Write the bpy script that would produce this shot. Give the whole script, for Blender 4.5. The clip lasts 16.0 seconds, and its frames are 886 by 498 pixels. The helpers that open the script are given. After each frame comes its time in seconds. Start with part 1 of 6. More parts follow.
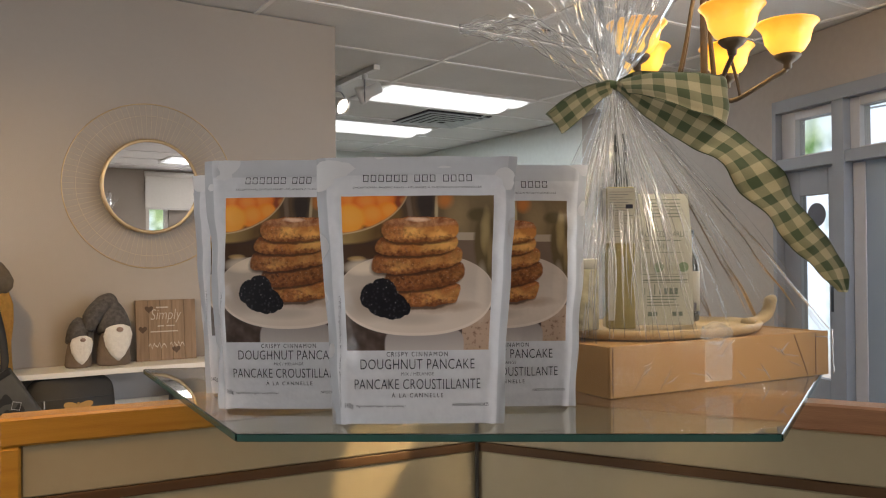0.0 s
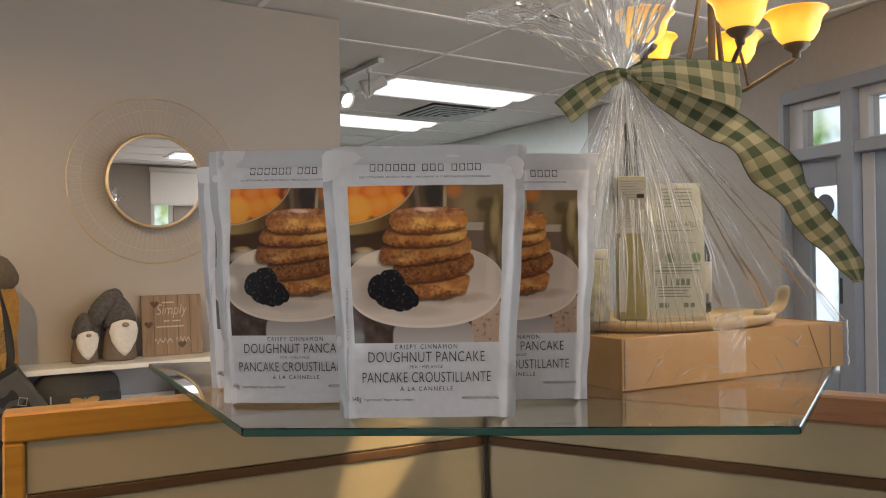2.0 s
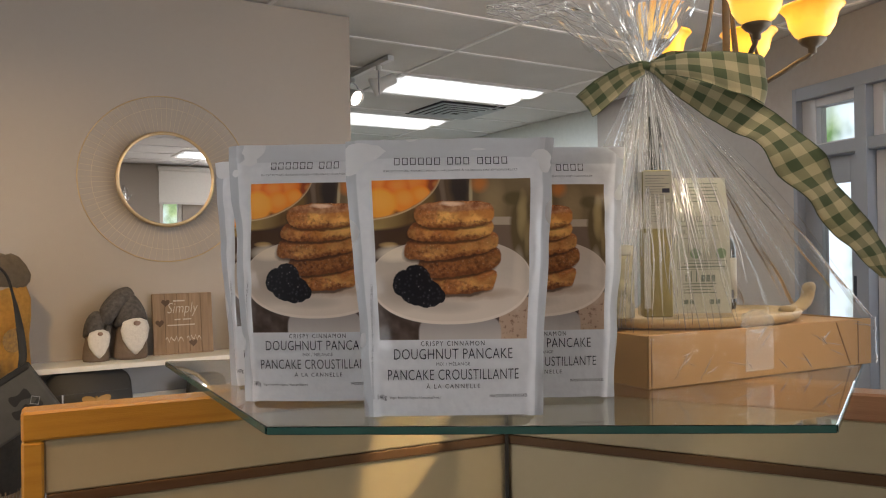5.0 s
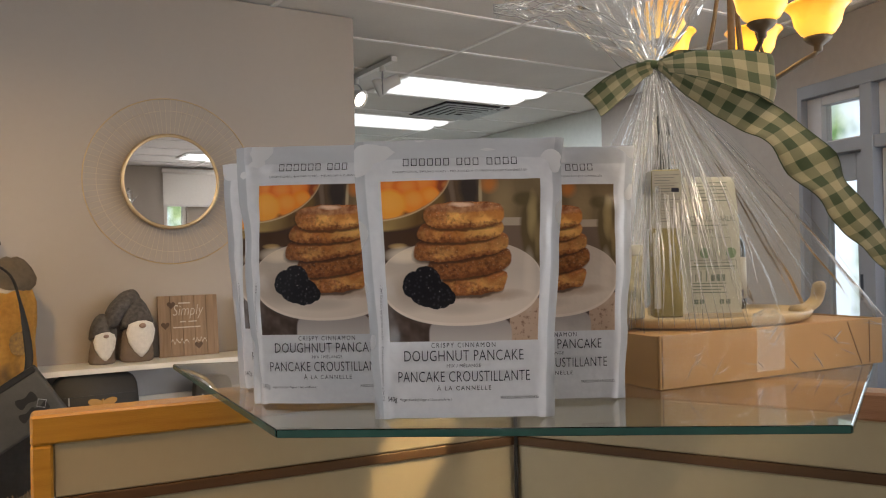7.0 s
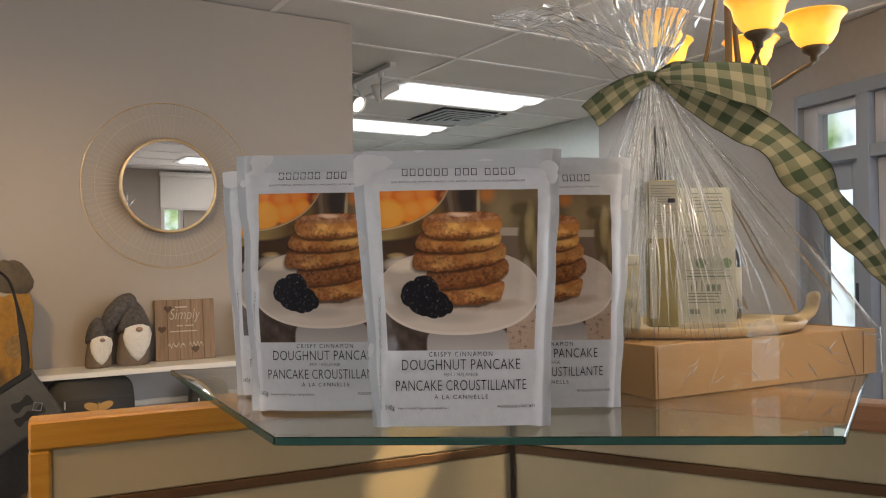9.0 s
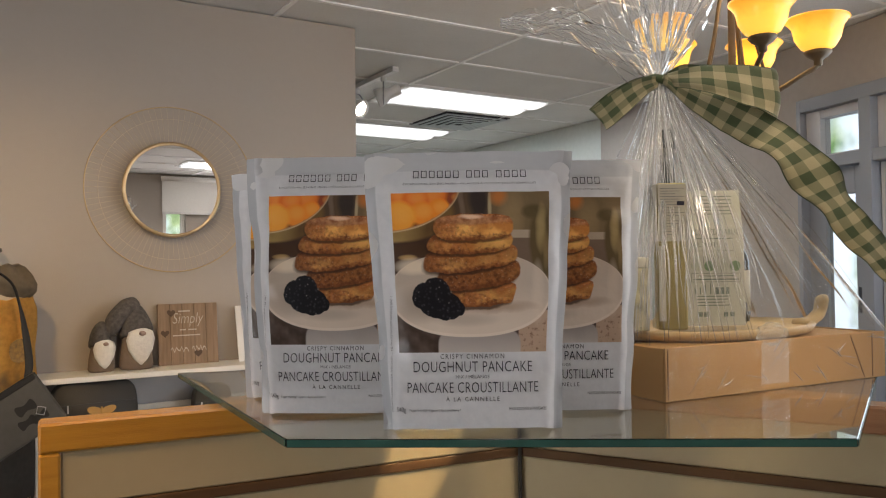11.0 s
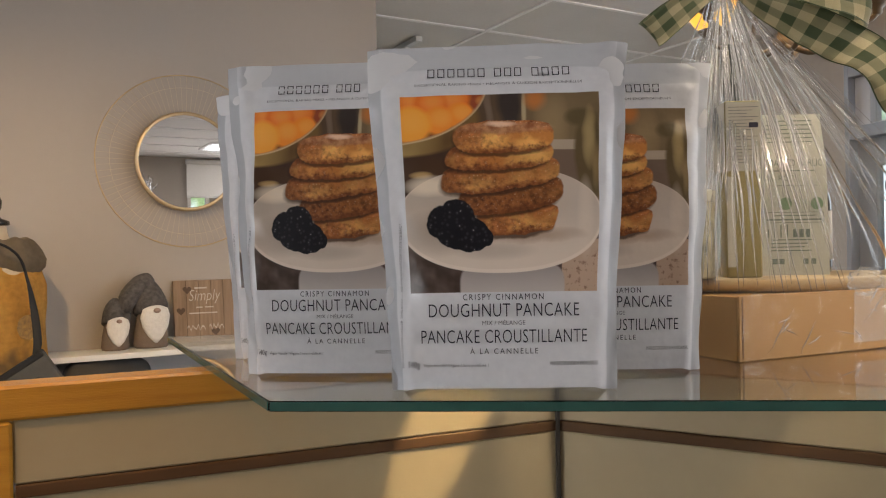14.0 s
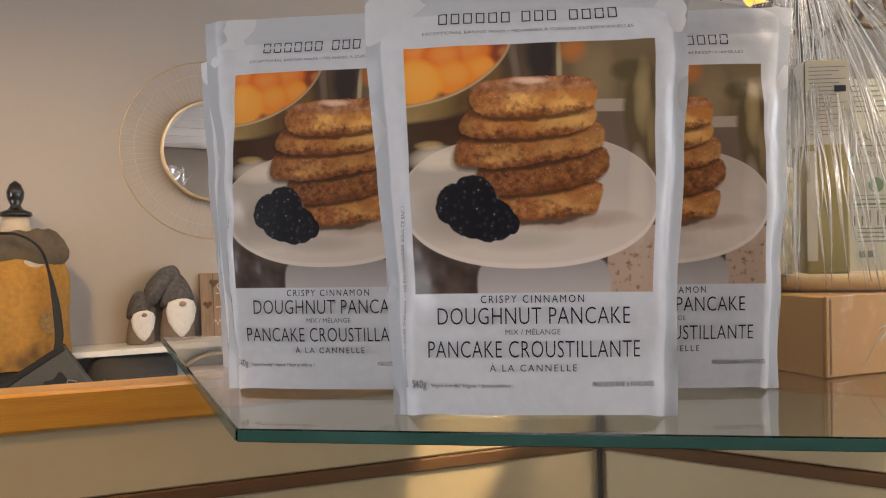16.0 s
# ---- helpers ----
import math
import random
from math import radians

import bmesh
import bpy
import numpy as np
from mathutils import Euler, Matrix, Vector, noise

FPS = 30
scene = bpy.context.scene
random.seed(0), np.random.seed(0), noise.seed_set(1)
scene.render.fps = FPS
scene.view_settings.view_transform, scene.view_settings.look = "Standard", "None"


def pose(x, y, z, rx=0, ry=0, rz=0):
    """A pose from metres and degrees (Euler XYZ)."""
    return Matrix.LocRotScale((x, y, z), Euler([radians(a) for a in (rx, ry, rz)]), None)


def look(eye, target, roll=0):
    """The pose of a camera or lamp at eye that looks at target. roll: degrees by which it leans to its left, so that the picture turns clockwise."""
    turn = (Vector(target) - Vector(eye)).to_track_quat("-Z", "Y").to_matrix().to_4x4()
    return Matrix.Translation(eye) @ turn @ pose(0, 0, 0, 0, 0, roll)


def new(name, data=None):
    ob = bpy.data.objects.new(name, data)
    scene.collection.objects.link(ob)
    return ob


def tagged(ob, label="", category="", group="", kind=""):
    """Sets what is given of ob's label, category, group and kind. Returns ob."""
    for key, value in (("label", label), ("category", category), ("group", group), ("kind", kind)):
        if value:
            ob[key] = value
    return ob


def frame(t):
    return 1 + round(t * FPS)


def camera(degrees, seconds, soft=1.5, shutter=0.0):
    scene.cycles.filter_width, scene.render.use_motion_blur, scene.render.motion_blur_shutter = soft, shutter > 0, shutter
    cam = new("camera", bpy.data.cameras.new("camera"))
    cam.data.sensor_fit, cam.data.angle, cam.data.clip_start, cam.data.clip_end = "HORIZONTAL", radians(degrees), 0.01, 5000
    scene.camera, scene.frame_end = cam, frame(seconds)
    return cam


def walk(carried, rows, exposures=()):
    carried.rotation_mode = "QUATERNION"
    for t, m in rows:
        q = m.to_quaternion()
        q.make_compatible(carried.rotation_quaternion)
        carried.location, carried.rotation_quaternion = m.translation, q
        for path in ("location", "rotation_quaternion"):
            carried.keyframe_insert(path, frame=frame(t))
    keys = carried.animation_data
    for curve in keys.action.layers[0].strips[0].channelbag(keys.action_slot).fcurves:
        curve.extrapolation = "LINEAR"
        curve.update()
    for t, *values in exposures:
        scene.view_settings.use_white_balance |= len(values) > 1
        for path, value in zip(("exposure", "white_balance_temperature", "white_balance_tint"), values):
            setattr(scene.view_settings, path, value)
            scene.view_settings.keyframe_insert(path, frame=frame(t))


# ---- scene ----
cam = camera(58.8, 16.0, soft=1.1)
scene.cycles.transparent_max_bounces = 32
PATH = [
    (0, (0.241, 1.115, 1.477), (0.241, 3.115, 1.505), -0.4),
    (0.5, (0.238, 1.124, 1.474), (0.24, 3.124, 1.497), -0.5),
    (1, (0.235, 1.125, 1.474), (0.237, 3.125, 1.494), -0.5),
    (1.5, (0.237, 1.131, 1.47), (0.233, 3.131, 1.488), -0.6),
    (2, (0.237, 1.132, 1.473), (0.224, 3.132, 1.487), -0.7),
    (2.5, (0.233, 1.136, 1.471), (0.21, 3.136, 1.484), -0.7),
    (3, (0.229, 1.134, 1.475), (0.2, 3.134, 1.484), -0.7),
    (3.5, (0.223, 1.138, 1.473), (0.192, 3.138, 1.482), -0.6),
    (4, (0.218, 1.148, 1.468), (0.189, 3.148, 1.475), -0.6),
    (6.5, (0.215, 1.147, 1.472), (0.178, 3.147, 1.491), -1.1),
    (7, (0.21, 1.152, 1.47), (0.171, 3.152, 1.483), -1.1),
    (7.5, (0.214, 1.156, 1.469), (0.175, 3.156, 1.479), -0.9),
    (8, (0.21, 1.156, 1.465), (0.173, 3.156, 1.473), -0.8),
    (8.5, (0.208, 1.151, 1.465), (0.174, 3.151, 1.481), -0.7),
    (9, (0.209, 1.145, 1.475), (0.178, 3.145, 1.5), -0.7),
    (11.5, (0.187, 1.145, 1.47), (0.154, 3.145, 1.507), -0.7),
    (12, (0.176, 1.148, 1.463), (0.142, 3.147, 1.499), -0.8),
    (12.5, (0.176, 1.151, 1.46), (0.133, 3.15, 1.49), -0.9),
    (13, (0.189, 1.189, 1.443), (0.133, 3.188, 1.467), -0.9),
    (13.5, (0.191, 1.258, 1.423), (0.114, 3.256, 1.438), -1.0),
    (14, (0.198, 1.313, 1.416), (0.096, 3.31, 1.421), -1.0),
    (14.5, (0.205, 1.346, 1.419), (0.077, 3.342, 1.417), -1.1),
    (15, (0.201, 1.381, 1.423), (0.048, 3.375, 1.418), -1.1),
    (15.5, (0.203, 1.417, 1.416), (0.026, 3.409, 1.408), -1.0),
    (16, (0.207, 1.447, 1.414), (0.009, 3.437, 1.401), -1.0),
]
walk(cam, [(t, look(eye, target, roll)) for t, eye, target, roll in PATH],
     exposures=[(0, 0.12, 7300, 16), (12.5, 0.12, 7300, 16), (14.5, 0.33, 7150, 17), (16, 0.5, 7050, 18)])

# ---- light ----
TH = radians(32)
E1 = Vector((math.cos(TH), math.sin(TH), 0))
E2 = Vector((-math.sin(TH), math.cos(TH), 0))
DOOR_P = Vector((2.118, 5.327, 0))
DOOR_D = Vector((math.sin(radians(-18)), math.cos(radians(-18)), 0))
CEIL = 2.64
GLASS = 1.30


def rp(a, b, z=0.0):
    """A place from the room's own two directions."""
    return E1 * a + E2 * b + Vector((0, 0, z))


def lamp(name, kind, place, target, energy, color, size=0.1, size_y=None, cone=60, blend=0.5):
    data = bpy.data.lights.new(name, kind)
    data.energy, data.color = energy, color
    if kind == "AREA":
        data.shape, data.size, data.size_y = "RECTANGLE", size, size_y or size
    elif kind == "SPOT":
        data.spot_size, data.spot_blend, data.shadow_soft_size = radians(cone), blend, size
    elif kind == "POINT":
        data.shadow_soft_size = size
    ob = new(name, data)
    ob.matrix_world = look(place, target)
    return ob


world = bpy.data.worlds.new("daylight")
scene.world = world
world.use_nodes = True
wn = world.node_tree
sky = wn.nodes.new("ShaderNodeTexSky")
sky.sky_type, sky.sun_disc = "NISHITA", False
sky.sun_elevation, sky.sun_rotation = radians(40), radians(140)
wn.links.new(sky.outputs["Color"], wn.nodes["Background"].inputs["Color"])
wn.nodes["Background"].inputs["Strength"].default_value = 0.15
sun = bpy.data.lights.new("sun", "SUN")
sun.energy, sun.angle, sun.color = 2.5, radians(0.5), (1.0, 0.93, 0.82)
sun_ob = new("sun", sun)
sun_ob.matrix_world = look((6, -4, 8), (0, 2, 0))

# daylight that comes in by the shop windows behind the camera
lamp("window_daylight", "AREA", rp(4.15, -2.4, 1.5), rp(1.5, 3.0, 1.4), 38, (0.90, 0.94, 1.0), 1.05, 1.4)
# added key from the left, by a window that is out of view
lamp("added_left_daylight", "AREA", rp(-2.96, 1.35, 1.6), rp(1.2, 2.0, 1.4), 40, (0.84, 0.92, 1.0), 1.9, 1.3)
# added bluish fill in front of solid leaf and wall, not at the door's glass
lamp("door_side_fill", "AREA", DOOR_P + DOOR_D * -1.6 + Vector((-0.12, -0.04, 1.6)), rp(2.0, 3.0, 1.3), 22, (0.66, 0.83, 1.0), 1.6, 1.4)
# the recessed ceiling fixtures
FIXTURES = [(3.225, 5.34), (3.225, 6.56 + 0.16), (3.225, 1.68), (0.785, 2.9 - 1.22), (2.83, -1.65)]
for a, b in FIXTURES[:2]:
    lamp("fixture_tubes", "AREA", rp(a + 0.61, b + 0.3, CEIL - 0.03), rp(a + 0.61, b + 0.3, 0), 31, (0.76, 0.89, 1.0), 1.15, 0.5)
for a, b in FIXTURES[2:]:
    lamp("fixture_tubes", "AREA", rp(a + 0.61, b + 0.3, CEIL - 0.03), rp(a + 0.61, b + 0.3, 0), 6.5, (1.0, 0.97, 0.92), 1.15, 0.5)
# added unseen warm spots: counter light patch, gift box film, mannequin, oak cap
lamp("added_spot", "SPOT", (1.05, 2.12, 2.50), (0.160, 2.289, 1.225), 235, (1.0, 0.80, 0.46), 0.010, cone=3.8, blend=0.25)
lamp("added_spot", "SPOT", (0.95, 1.45, 2.55), (0.55, 2.30, 1.46), 38, (1.0, 0.88, 0.66), 0.03, cone=25, blend=0.7)
lamp("added_spot", "SPOT", (-0.9, 2.3, 2.55), (-1.28, 3.65, 1.0), 72, (1.0, 0.70, 0.34), 0.04, cone=90, blend=0.9)
lamp("added_spot", "SPOT", (-0.75, 1.35, 2.55), (-0.30, 2.02, 1.15), 58, (1.0, 0.62, 0.26), 0.03, cone=26, blend=0.8)

# ---- materials ----
def mat(name, base, rough=0.5, metal=0.0, grain=0.0, scale=20.0, bump=0.0, bump_scale=200.0, second=None, big=3.0, spec=0.5,
        stretch=(1, 1, 1), coat=0.0, island=0.0):
    """A procedural surface: base colour, broad stains, fine grain and relief."""
    m = bpy.data.materials.new(name)
    m.use_nodes = True
    nt = m.node_tree
    b = nt.nodes["Principled BSDF"]
    b.inputs["Roughness"].default_value, b.inputs["Metallic"].default_value = rough, metal
    b.inputs["Specular IOR Level"].default_value = spec
    b.inputs["Coat Weight"].default_value = coat
    tc = nt.nodes.new("ShaderNodeTexCoord")
    mp = nt.nodes.new("ShaderNodeMapping")
    mp.inputs["Scale"].default_value = stretch
    nt.links.new(tc.outputs["Object"], mp.inputs["Vector"])
    def nz(sc, detail=4):
        n = nt.nodes.new("ShaderNodeTexNoise")
        n.inputs["Scale"].default_value, n.inputs["Detail"].default_value = sc, detail
        nt.links.new(mp.outputs[0], n.inputs["Vector"])
        return n.outputs["Fac"]
    second = second or tuple(c * 0.72 for c in base)
    add = nt.nodes.new("ShaderNodeMath")
    add.operation = "MULTIPLY_ADD"
    nt.links.new(nz(scale), add.inputs[0])
    add.inputs[1].default_value = 0.6
    half = nt.nodes.new("ShaderNodeMath")
    half.operation = "MULTIPLY"
    half.inputs[1].default_value = 0.4
    nt.links.new(nz(big, 2), half.inputs[0])
    nt.links.new(half.outputs[0], add.inputs[2])
    rng = nt.nodes.new("ShaderNodeMapRange")
    rng.inputs["From Min"].default_value, rng.inputs["From Max"].default_value = 0.35, 0.65
    rng.inputs["To Max"].default_value = grain
    nt.links.new(add.outputs[0], rng.inputs["Value"])
    mix = nt.nodes.new("ShaderNodeMix")
    mix.data_type = "RGBA"
    mix.inputs["A"].default_value, mix.inputs["B"].default_value = (*base, 1), (*second, 1)
    nt.links.new(rng.outputs[0], mix.inputs["Factor"])
    nt.links.new(mix.outputs["Result"], b.inputs["Base Color"])
    if bump:
        bn = nt.nodes.new("ShaderNodeBump")
        bn.inputs["Strength"].default_value, bn.inputs["Distance"].default_value = bump, 0.002
        nt.links.new(nz(bump_scale, 3), bn.inputs["Height"])
        nt.links.new(bn.outputs[0], b.inputs["Normal"])
    return m


def glow(name, color, strength):
    m = bpy.data.materials.new(name)
    m.use_nodes = True
    b = m.node_tree.nodes["Principled BSDF"]
    b.inputs["Base Color"].default_value = (*color, 1)
    b.inputs["Emission Color"].default_value, b.inputs["Emission Strength"].default_value = (*color, 1), strength
    return m


def glass_mat(name, color, rough=0.0, ior=1.45):
    m = bpy.data.materials.new(name)
    m.use_nodes = True
    b = m.node_tree.nodes["Principled BSDF"]
    b.inputs["Base Color"].default_value = (*color, 1)
    b.inputs["Transmission Weight"].default_value, b.inputs["Roughness"].default_value, b.inputs["IOR"].default_value = 1, rough, ior
    return m


WALL = mat("painted_wall", (0.405, 0.366, 0.328), 0.75, grain=0.25, scale=30, bump=0.25, bump_scale=260, second=(0.37, 0.333, 0.295), big=1.2)
WALL_BACK = mat("pale_wall", (0.62, 0.66, 0.64), 0.75, grain=0.25, scale=25, bump=0.2, bump_scale=260)
WALL_DOOR = mat("taupe_wall", (0.40, 0.36, 0.33), 0.7, grain=0.25, scale=25, bump=0.2, bump_scale=260)
CEILING = mat("ceiling_tile", (0.72, 0.72, 0.71), 0.95, grain=0.8, scale=160, bump=0.8, bump_scale=220, second=(0.62, 0.62, 0.61))
GRID = mat("white_metal_grid", (0.85, 0.85, 0.85), 0.4, grain=0.1)
FLOOR = mat("floor_laminate", (0.26, 0.19, 0.13), 0.4, grain=0.7, scale=6, stretch=(1, 8, 1))
WHITE = mat("white_paint", (0.8, 0.79, 0.77), 0.45, grain=0.2, scale=12, bump=0.1)
FRAME = mat("grey_door_paint", (0.25, 0.275, 0.32), 0.45, grain=0.2, scale=14, bump=0.1)
OAK = mat("varnished_oak", (0.53, 0.255, 0.032), 0.30, grain=0.9, scale=9, bump=0.25, bump_scale=60, second=(0.41, 0.175, 0.018), stretch=(2, 2, 14), coat=0.3)
OAK_H = mat("varnished_oak_level", (0.53, 0.255, 0.032), 0.30, grain=0.9, scale=9, bump=0.25, bump_scale=60, second=(0.41, 0.175, 0.018), stretch=(1, 14, 14), coat=0.3)
OAK_RED = mat("reddish_wood", (0.40, 0.19, 0.09), 0.35, grain=0.9, scale=9, bump=0.25, bump_scale=60, second=(0.30, 0.13, 0.06), stretch=(1, 14, 14), coat=0.3)
STRIP = mat("brown_strip", (0.105, 0.052, 0.022), 0.6, spec=0.25, grain=0.7, scale=12, stretch=(1, 12, 12))
PANEL = mat("cream_laminate", (0.40, 0.325, 0.20), 0.38, grain=0.35, scale=40, second=(0.365, 0.29, 0.175), bump=0.05)
SEAM = mat("dark_joint", (0.03, 0.025, 0.02), 0.6)

# ---- building helpers ----
def as_object(name, bm, material, parent=None, label="", smooth=False):
    me = bpy.data.meshes.new(name)
    bmesh.ops.recalc_face_normals(bm, faces=bm.faces)
    for fc in bm.faces:
        fc.smooth = smooth
    bm.to_mesh(me)
    bm.free()
    for m in material if isinstance(material, (list, tuple)) else (material,):
        me.materials.append(m)
    ob = new(name, me)
    if parent:
        ob.parent = parent
    if label:
        ob["label"] = label
    return ob


def part(name, bm, material, parent, label="", smooth=False):
    """One mesh object under a thing or under a part."""
    return as_object(name, bm, material, parent, label, smooth)


def thing(name, m, label, category, group="", kind=""):
    """An empty at a thing's base, to hold its parts."""
    ob = new(name)
    ob.matrix_world = m
    return tagged(ob, label, category, group, kind)


def box(bm, x0, x1, y0, y1, z0, z1, bevel=0.0, m=None, segs=1):
    """Adds a box, with worn edges where a bevel is given."""
    r = bmesh.ops.create_cube(bm, size=1)
    vs = r["verts"]
    for v in vs:
        v.co = Vector(((x0 + x1) / 2 + v.co.x * (x1 - x0), (y0 + y1) / 2 + v.co.y * (y1 - y0), (z0 + z1) / 2 + v.co.z * (z1 - z0)))
    geom = vs
    if bevel:
        es = list({e for v in vs for e in v.link_edges})
        r = bmesh.ops.bevel(bm, geom=es, offset=bevel, segments=segs, affect="EDGES", profile=0.5)
        geom = list({v for fc in r["faces"] for v in fc.verts} | {v for v in vs if v.is_valid})
    if m:
        for v in geom:
            v.co = m @ v.co
    return geom


def boxed(name, dims, material, parent=None, label="", bevel=0.002, m=None):
    bm = bmesh.new()
    box(bm, *dims, bevel=bevel, m=m)
    return as_object(name, bm, material, parent, label)


def lathe(bm, profile, segs=24, m=None, wobble=0.0, caps=True):
    """Turns a profile of (radius, height) about z."""
    rings = []
    for r, z in profile:
        ring = []
        for k in range(segs):
            a = 2 * math.pi * k / segs
            co = Vector((r * math.cos(a), r * math.sin(a), z))
            if wobble:
                co += Vector((noise.noise(co * 9), noise.noise(co * 9 + Vector((5, 0, 0))), noise.noise(co * 9 + Vector((0, 7, 0))))) * wobble
            ring.append(bm.verts.new(m @ co if m else co))
        rings.append(ring)
    for a, b in zip(rings, rings[1:]):
        for k in range(segs):
            bm.faces.new((a[k], a[(k + 1) % segs], b[(k + 1) % segs], b[k]))
    for ring in (rings[0], rings[-1]):
        if caps:
            bm.faces.new(ring)
    return rings


def tube(bm, pts, radius, segs=8, flat=1.0, closed=False):
    """A round bar along points; the radius may change from point to point."""
    pts = [Vector(p) for p in pts]
    n = len(pts)
    rings, up = [], Vector((0, 0, 1))
    for i, p in enumerate(pts):
        if closed:
            d = (pts[(i + 1) % n] - pts[i - 1]).normalized()
        else:
            d = (pts[min(i + 1, n - 1)] - pts[max(i - 1, 0)]).normalized()
        side = d.cross(up)
        side = side.normalized() if side.length > 1e-3 else Vector((1, 0, 0))
        over = side.cross(d).normalized()
        r = radius[i] if isinstance(radius, (list, tuple)) else radius
        rings.append([bm.verts.new(p + side * (r * math.cos(a)) + over * (r * flat * math.sin(a))) for a in (2 * math.pi * k / segs for k in range(segs))])
    for i in range(n if closed else n - 1):
        a, b = rings[i], rings[(i + 1) % n]
        for k in range(segs):
            bm.faces.new((a[k], a[(k + 1) % segs], b[(k + 1) % segs], b[k]))
    if not closed:
        bm.faces.new(rings[0])
        bm.faces.new(rings[-1])


def curve_pts(ctrl, n=24):
    """A smooth line through points."""
    c = [Vector(p) for p in ctrl]
    c = [c[0] * 2 - c[1], *c, c[-1] * 2 - c[-2]]
    out = []
    spans = len(c) - 3
    for i in range(n + 1):
        t = i / n * spans
        k = min(int(t), spans - 1)
        u = t - k
        a, b, d, e = c[k:k + 4]
        out.append(0.5 * ((2 * b) + (d - a) * u + (2 * a - 5 * b + 4 * d - e) * u * u + (3 * b - a - 3 * d + e) * u ** 3))
    return out


ROOM = Matrix((( E1.x, E2.x, 0, 0), (E1.y, E2.y, 0, 0), (0, 0, 1, 0), (0, 0, 0, 1)))
DOORM = Matrix(((DOOR_D.y, DOOR_D.x, 0, DOOR_P.x), (-DOOR_D.x, DOOR_D.y, 0, DOOR_P.y), (0, 0, 1, 0), (0, 0, 0, 1)))


def setting(name, dims, material, m=ROOM, bevel=0.0):
    ob = boxed(name, dims, material, bevel=bevel)
    ob.matrix_world = m
    return tagged(ob, kind="structure")


# ---- the room ----
setting("floor", (-3.2, 7.0, -3.2, 9.0, -0.1, 0.0), FLOOR)
setting("wall_left", (-3.0, 2.41, 4.40, 4.56, 0, CEIL), WALL)
setting("wall_back", (-3.0, 5.3, 8.40, 8.5, 0, CEIL), WALL_BACK)
setting("wall_side_back", (5.2, 5.3, 5.45, 8.40, 0, CEIL), WALL_BACK)
setting("wall_west_near", (-3.1, -3.0, -2.6, 0.35, 0, CEIL), WALL)
setting("wall_west_far", (-3.1, -3.0, 2.35, 8.5, 0, CEIL), WALL)
setting("wall_west_sill", (-3.1, -3.0, 0.35, 2.35, 0, 0.9), WALL)
setting("wall_west_head", (-3.1, -3.0, 0.35, 2.35, 2.3, CEIL), WALL)
setting("wall_behind", (-3.0, 1.95, -0.9, -0.78, 0, CEIL), WALL)

# the window wall behind the camera: sill, posts, head, and the panes between
WIN = [(2.86, 3.14), (3.6, 4.7)]
setting("wall_window_sill", (1.95, 4.8, -2.6, -2.46, 0, 0.8), WALL)
setting("wall_window_head", (1.95, 4.8, -2.6, -2.46, 2.45, CEIL), WALL)
for k, (a, b) in enumerate(((1.95, 2.86), (3.14, 3.6), (4.7, 4.8))):
    setting("wall_window_post_%d" % (k + 1), (a, b, -2.6, -2.46, 0.8, 2.45), WALL)
setting("wall_return", (1.85, 1.95, -2.6, -0.9, 0, CEIL), WALL)

setting("wall_jog", (3.9, 4.8, 0.42, 0.54, 0, CEIL), WALL_DOOR)
setting("wall_east", (4.8, 4.9, -2.6, 0.54, 0, CEIL), WALL_DOOR)

# the ceiling: tiles between lines of the hanging grid, in one mesh
bm = bmesh.new()
box(bm, -3.0, 6.4, -2.6, 8.4, CEIL + 0.006, CEIL + 0.1)
ceiling = as_object("ceiling", bm, CEILING)
ceiling.matrix_world = ROOM
tagged(ceiling, kind="structure")
bm = bmesh.new()
for k in range(-5, 4):
    box(bm, 3.225 + 1.22 * k - 0.011, 3.225 + 1.22 * k + 0.011, -2.6, 8.4, CEIL - 0.003, CEIL + 0.008)
for k in range(-11, 8):
    box(bm, -3.0, 6.4, 4.11 + 0.613 * k - 0.011, 4.11 + 0.613 * k + 0.011, CEIL - 0.001, CEIL + 0.009)
grid = as_object("ceiling_grid", bm, GRID)
grid.matrix_world = ROOM
tagged(grid, kind="structure")

# wall with the door, along its own line (y runs along the wall, x away from the room)
for nm, d in (("wall_door_far", (0, 0.14, 0.13, 2.35, 0, CEIL)), ("wall_door_head", (0, 0.14, -1.5, 0.13, 2.33, CEIL)),
              ("wall_door_near", (0, 0.14, -3.0, -1.5, 0, CEIL))):
    setting(nm, d, WALL_DOOR, DOORM)

# ---- the counter and its glass ----
CORNER = Vector((0.292, 2.358, 0))
LEFT_D = Vector((-0.892, -0.452, 0))
RIGHT_D = Vector((0.880, -0.475, 0))


def along(direction, away=1):
    """A frame with x along a counter wall from the corner, y out of the face that is seen."""
    y = Vector((-direction.y, direction.x, 0)) * away
    return Matrix(((direction.x, y.x, 0, CORNER.x), (direction.y, y.y, 0, CORNER.y), (0, 0, 1, 0), (0, 0, 0, 1)))


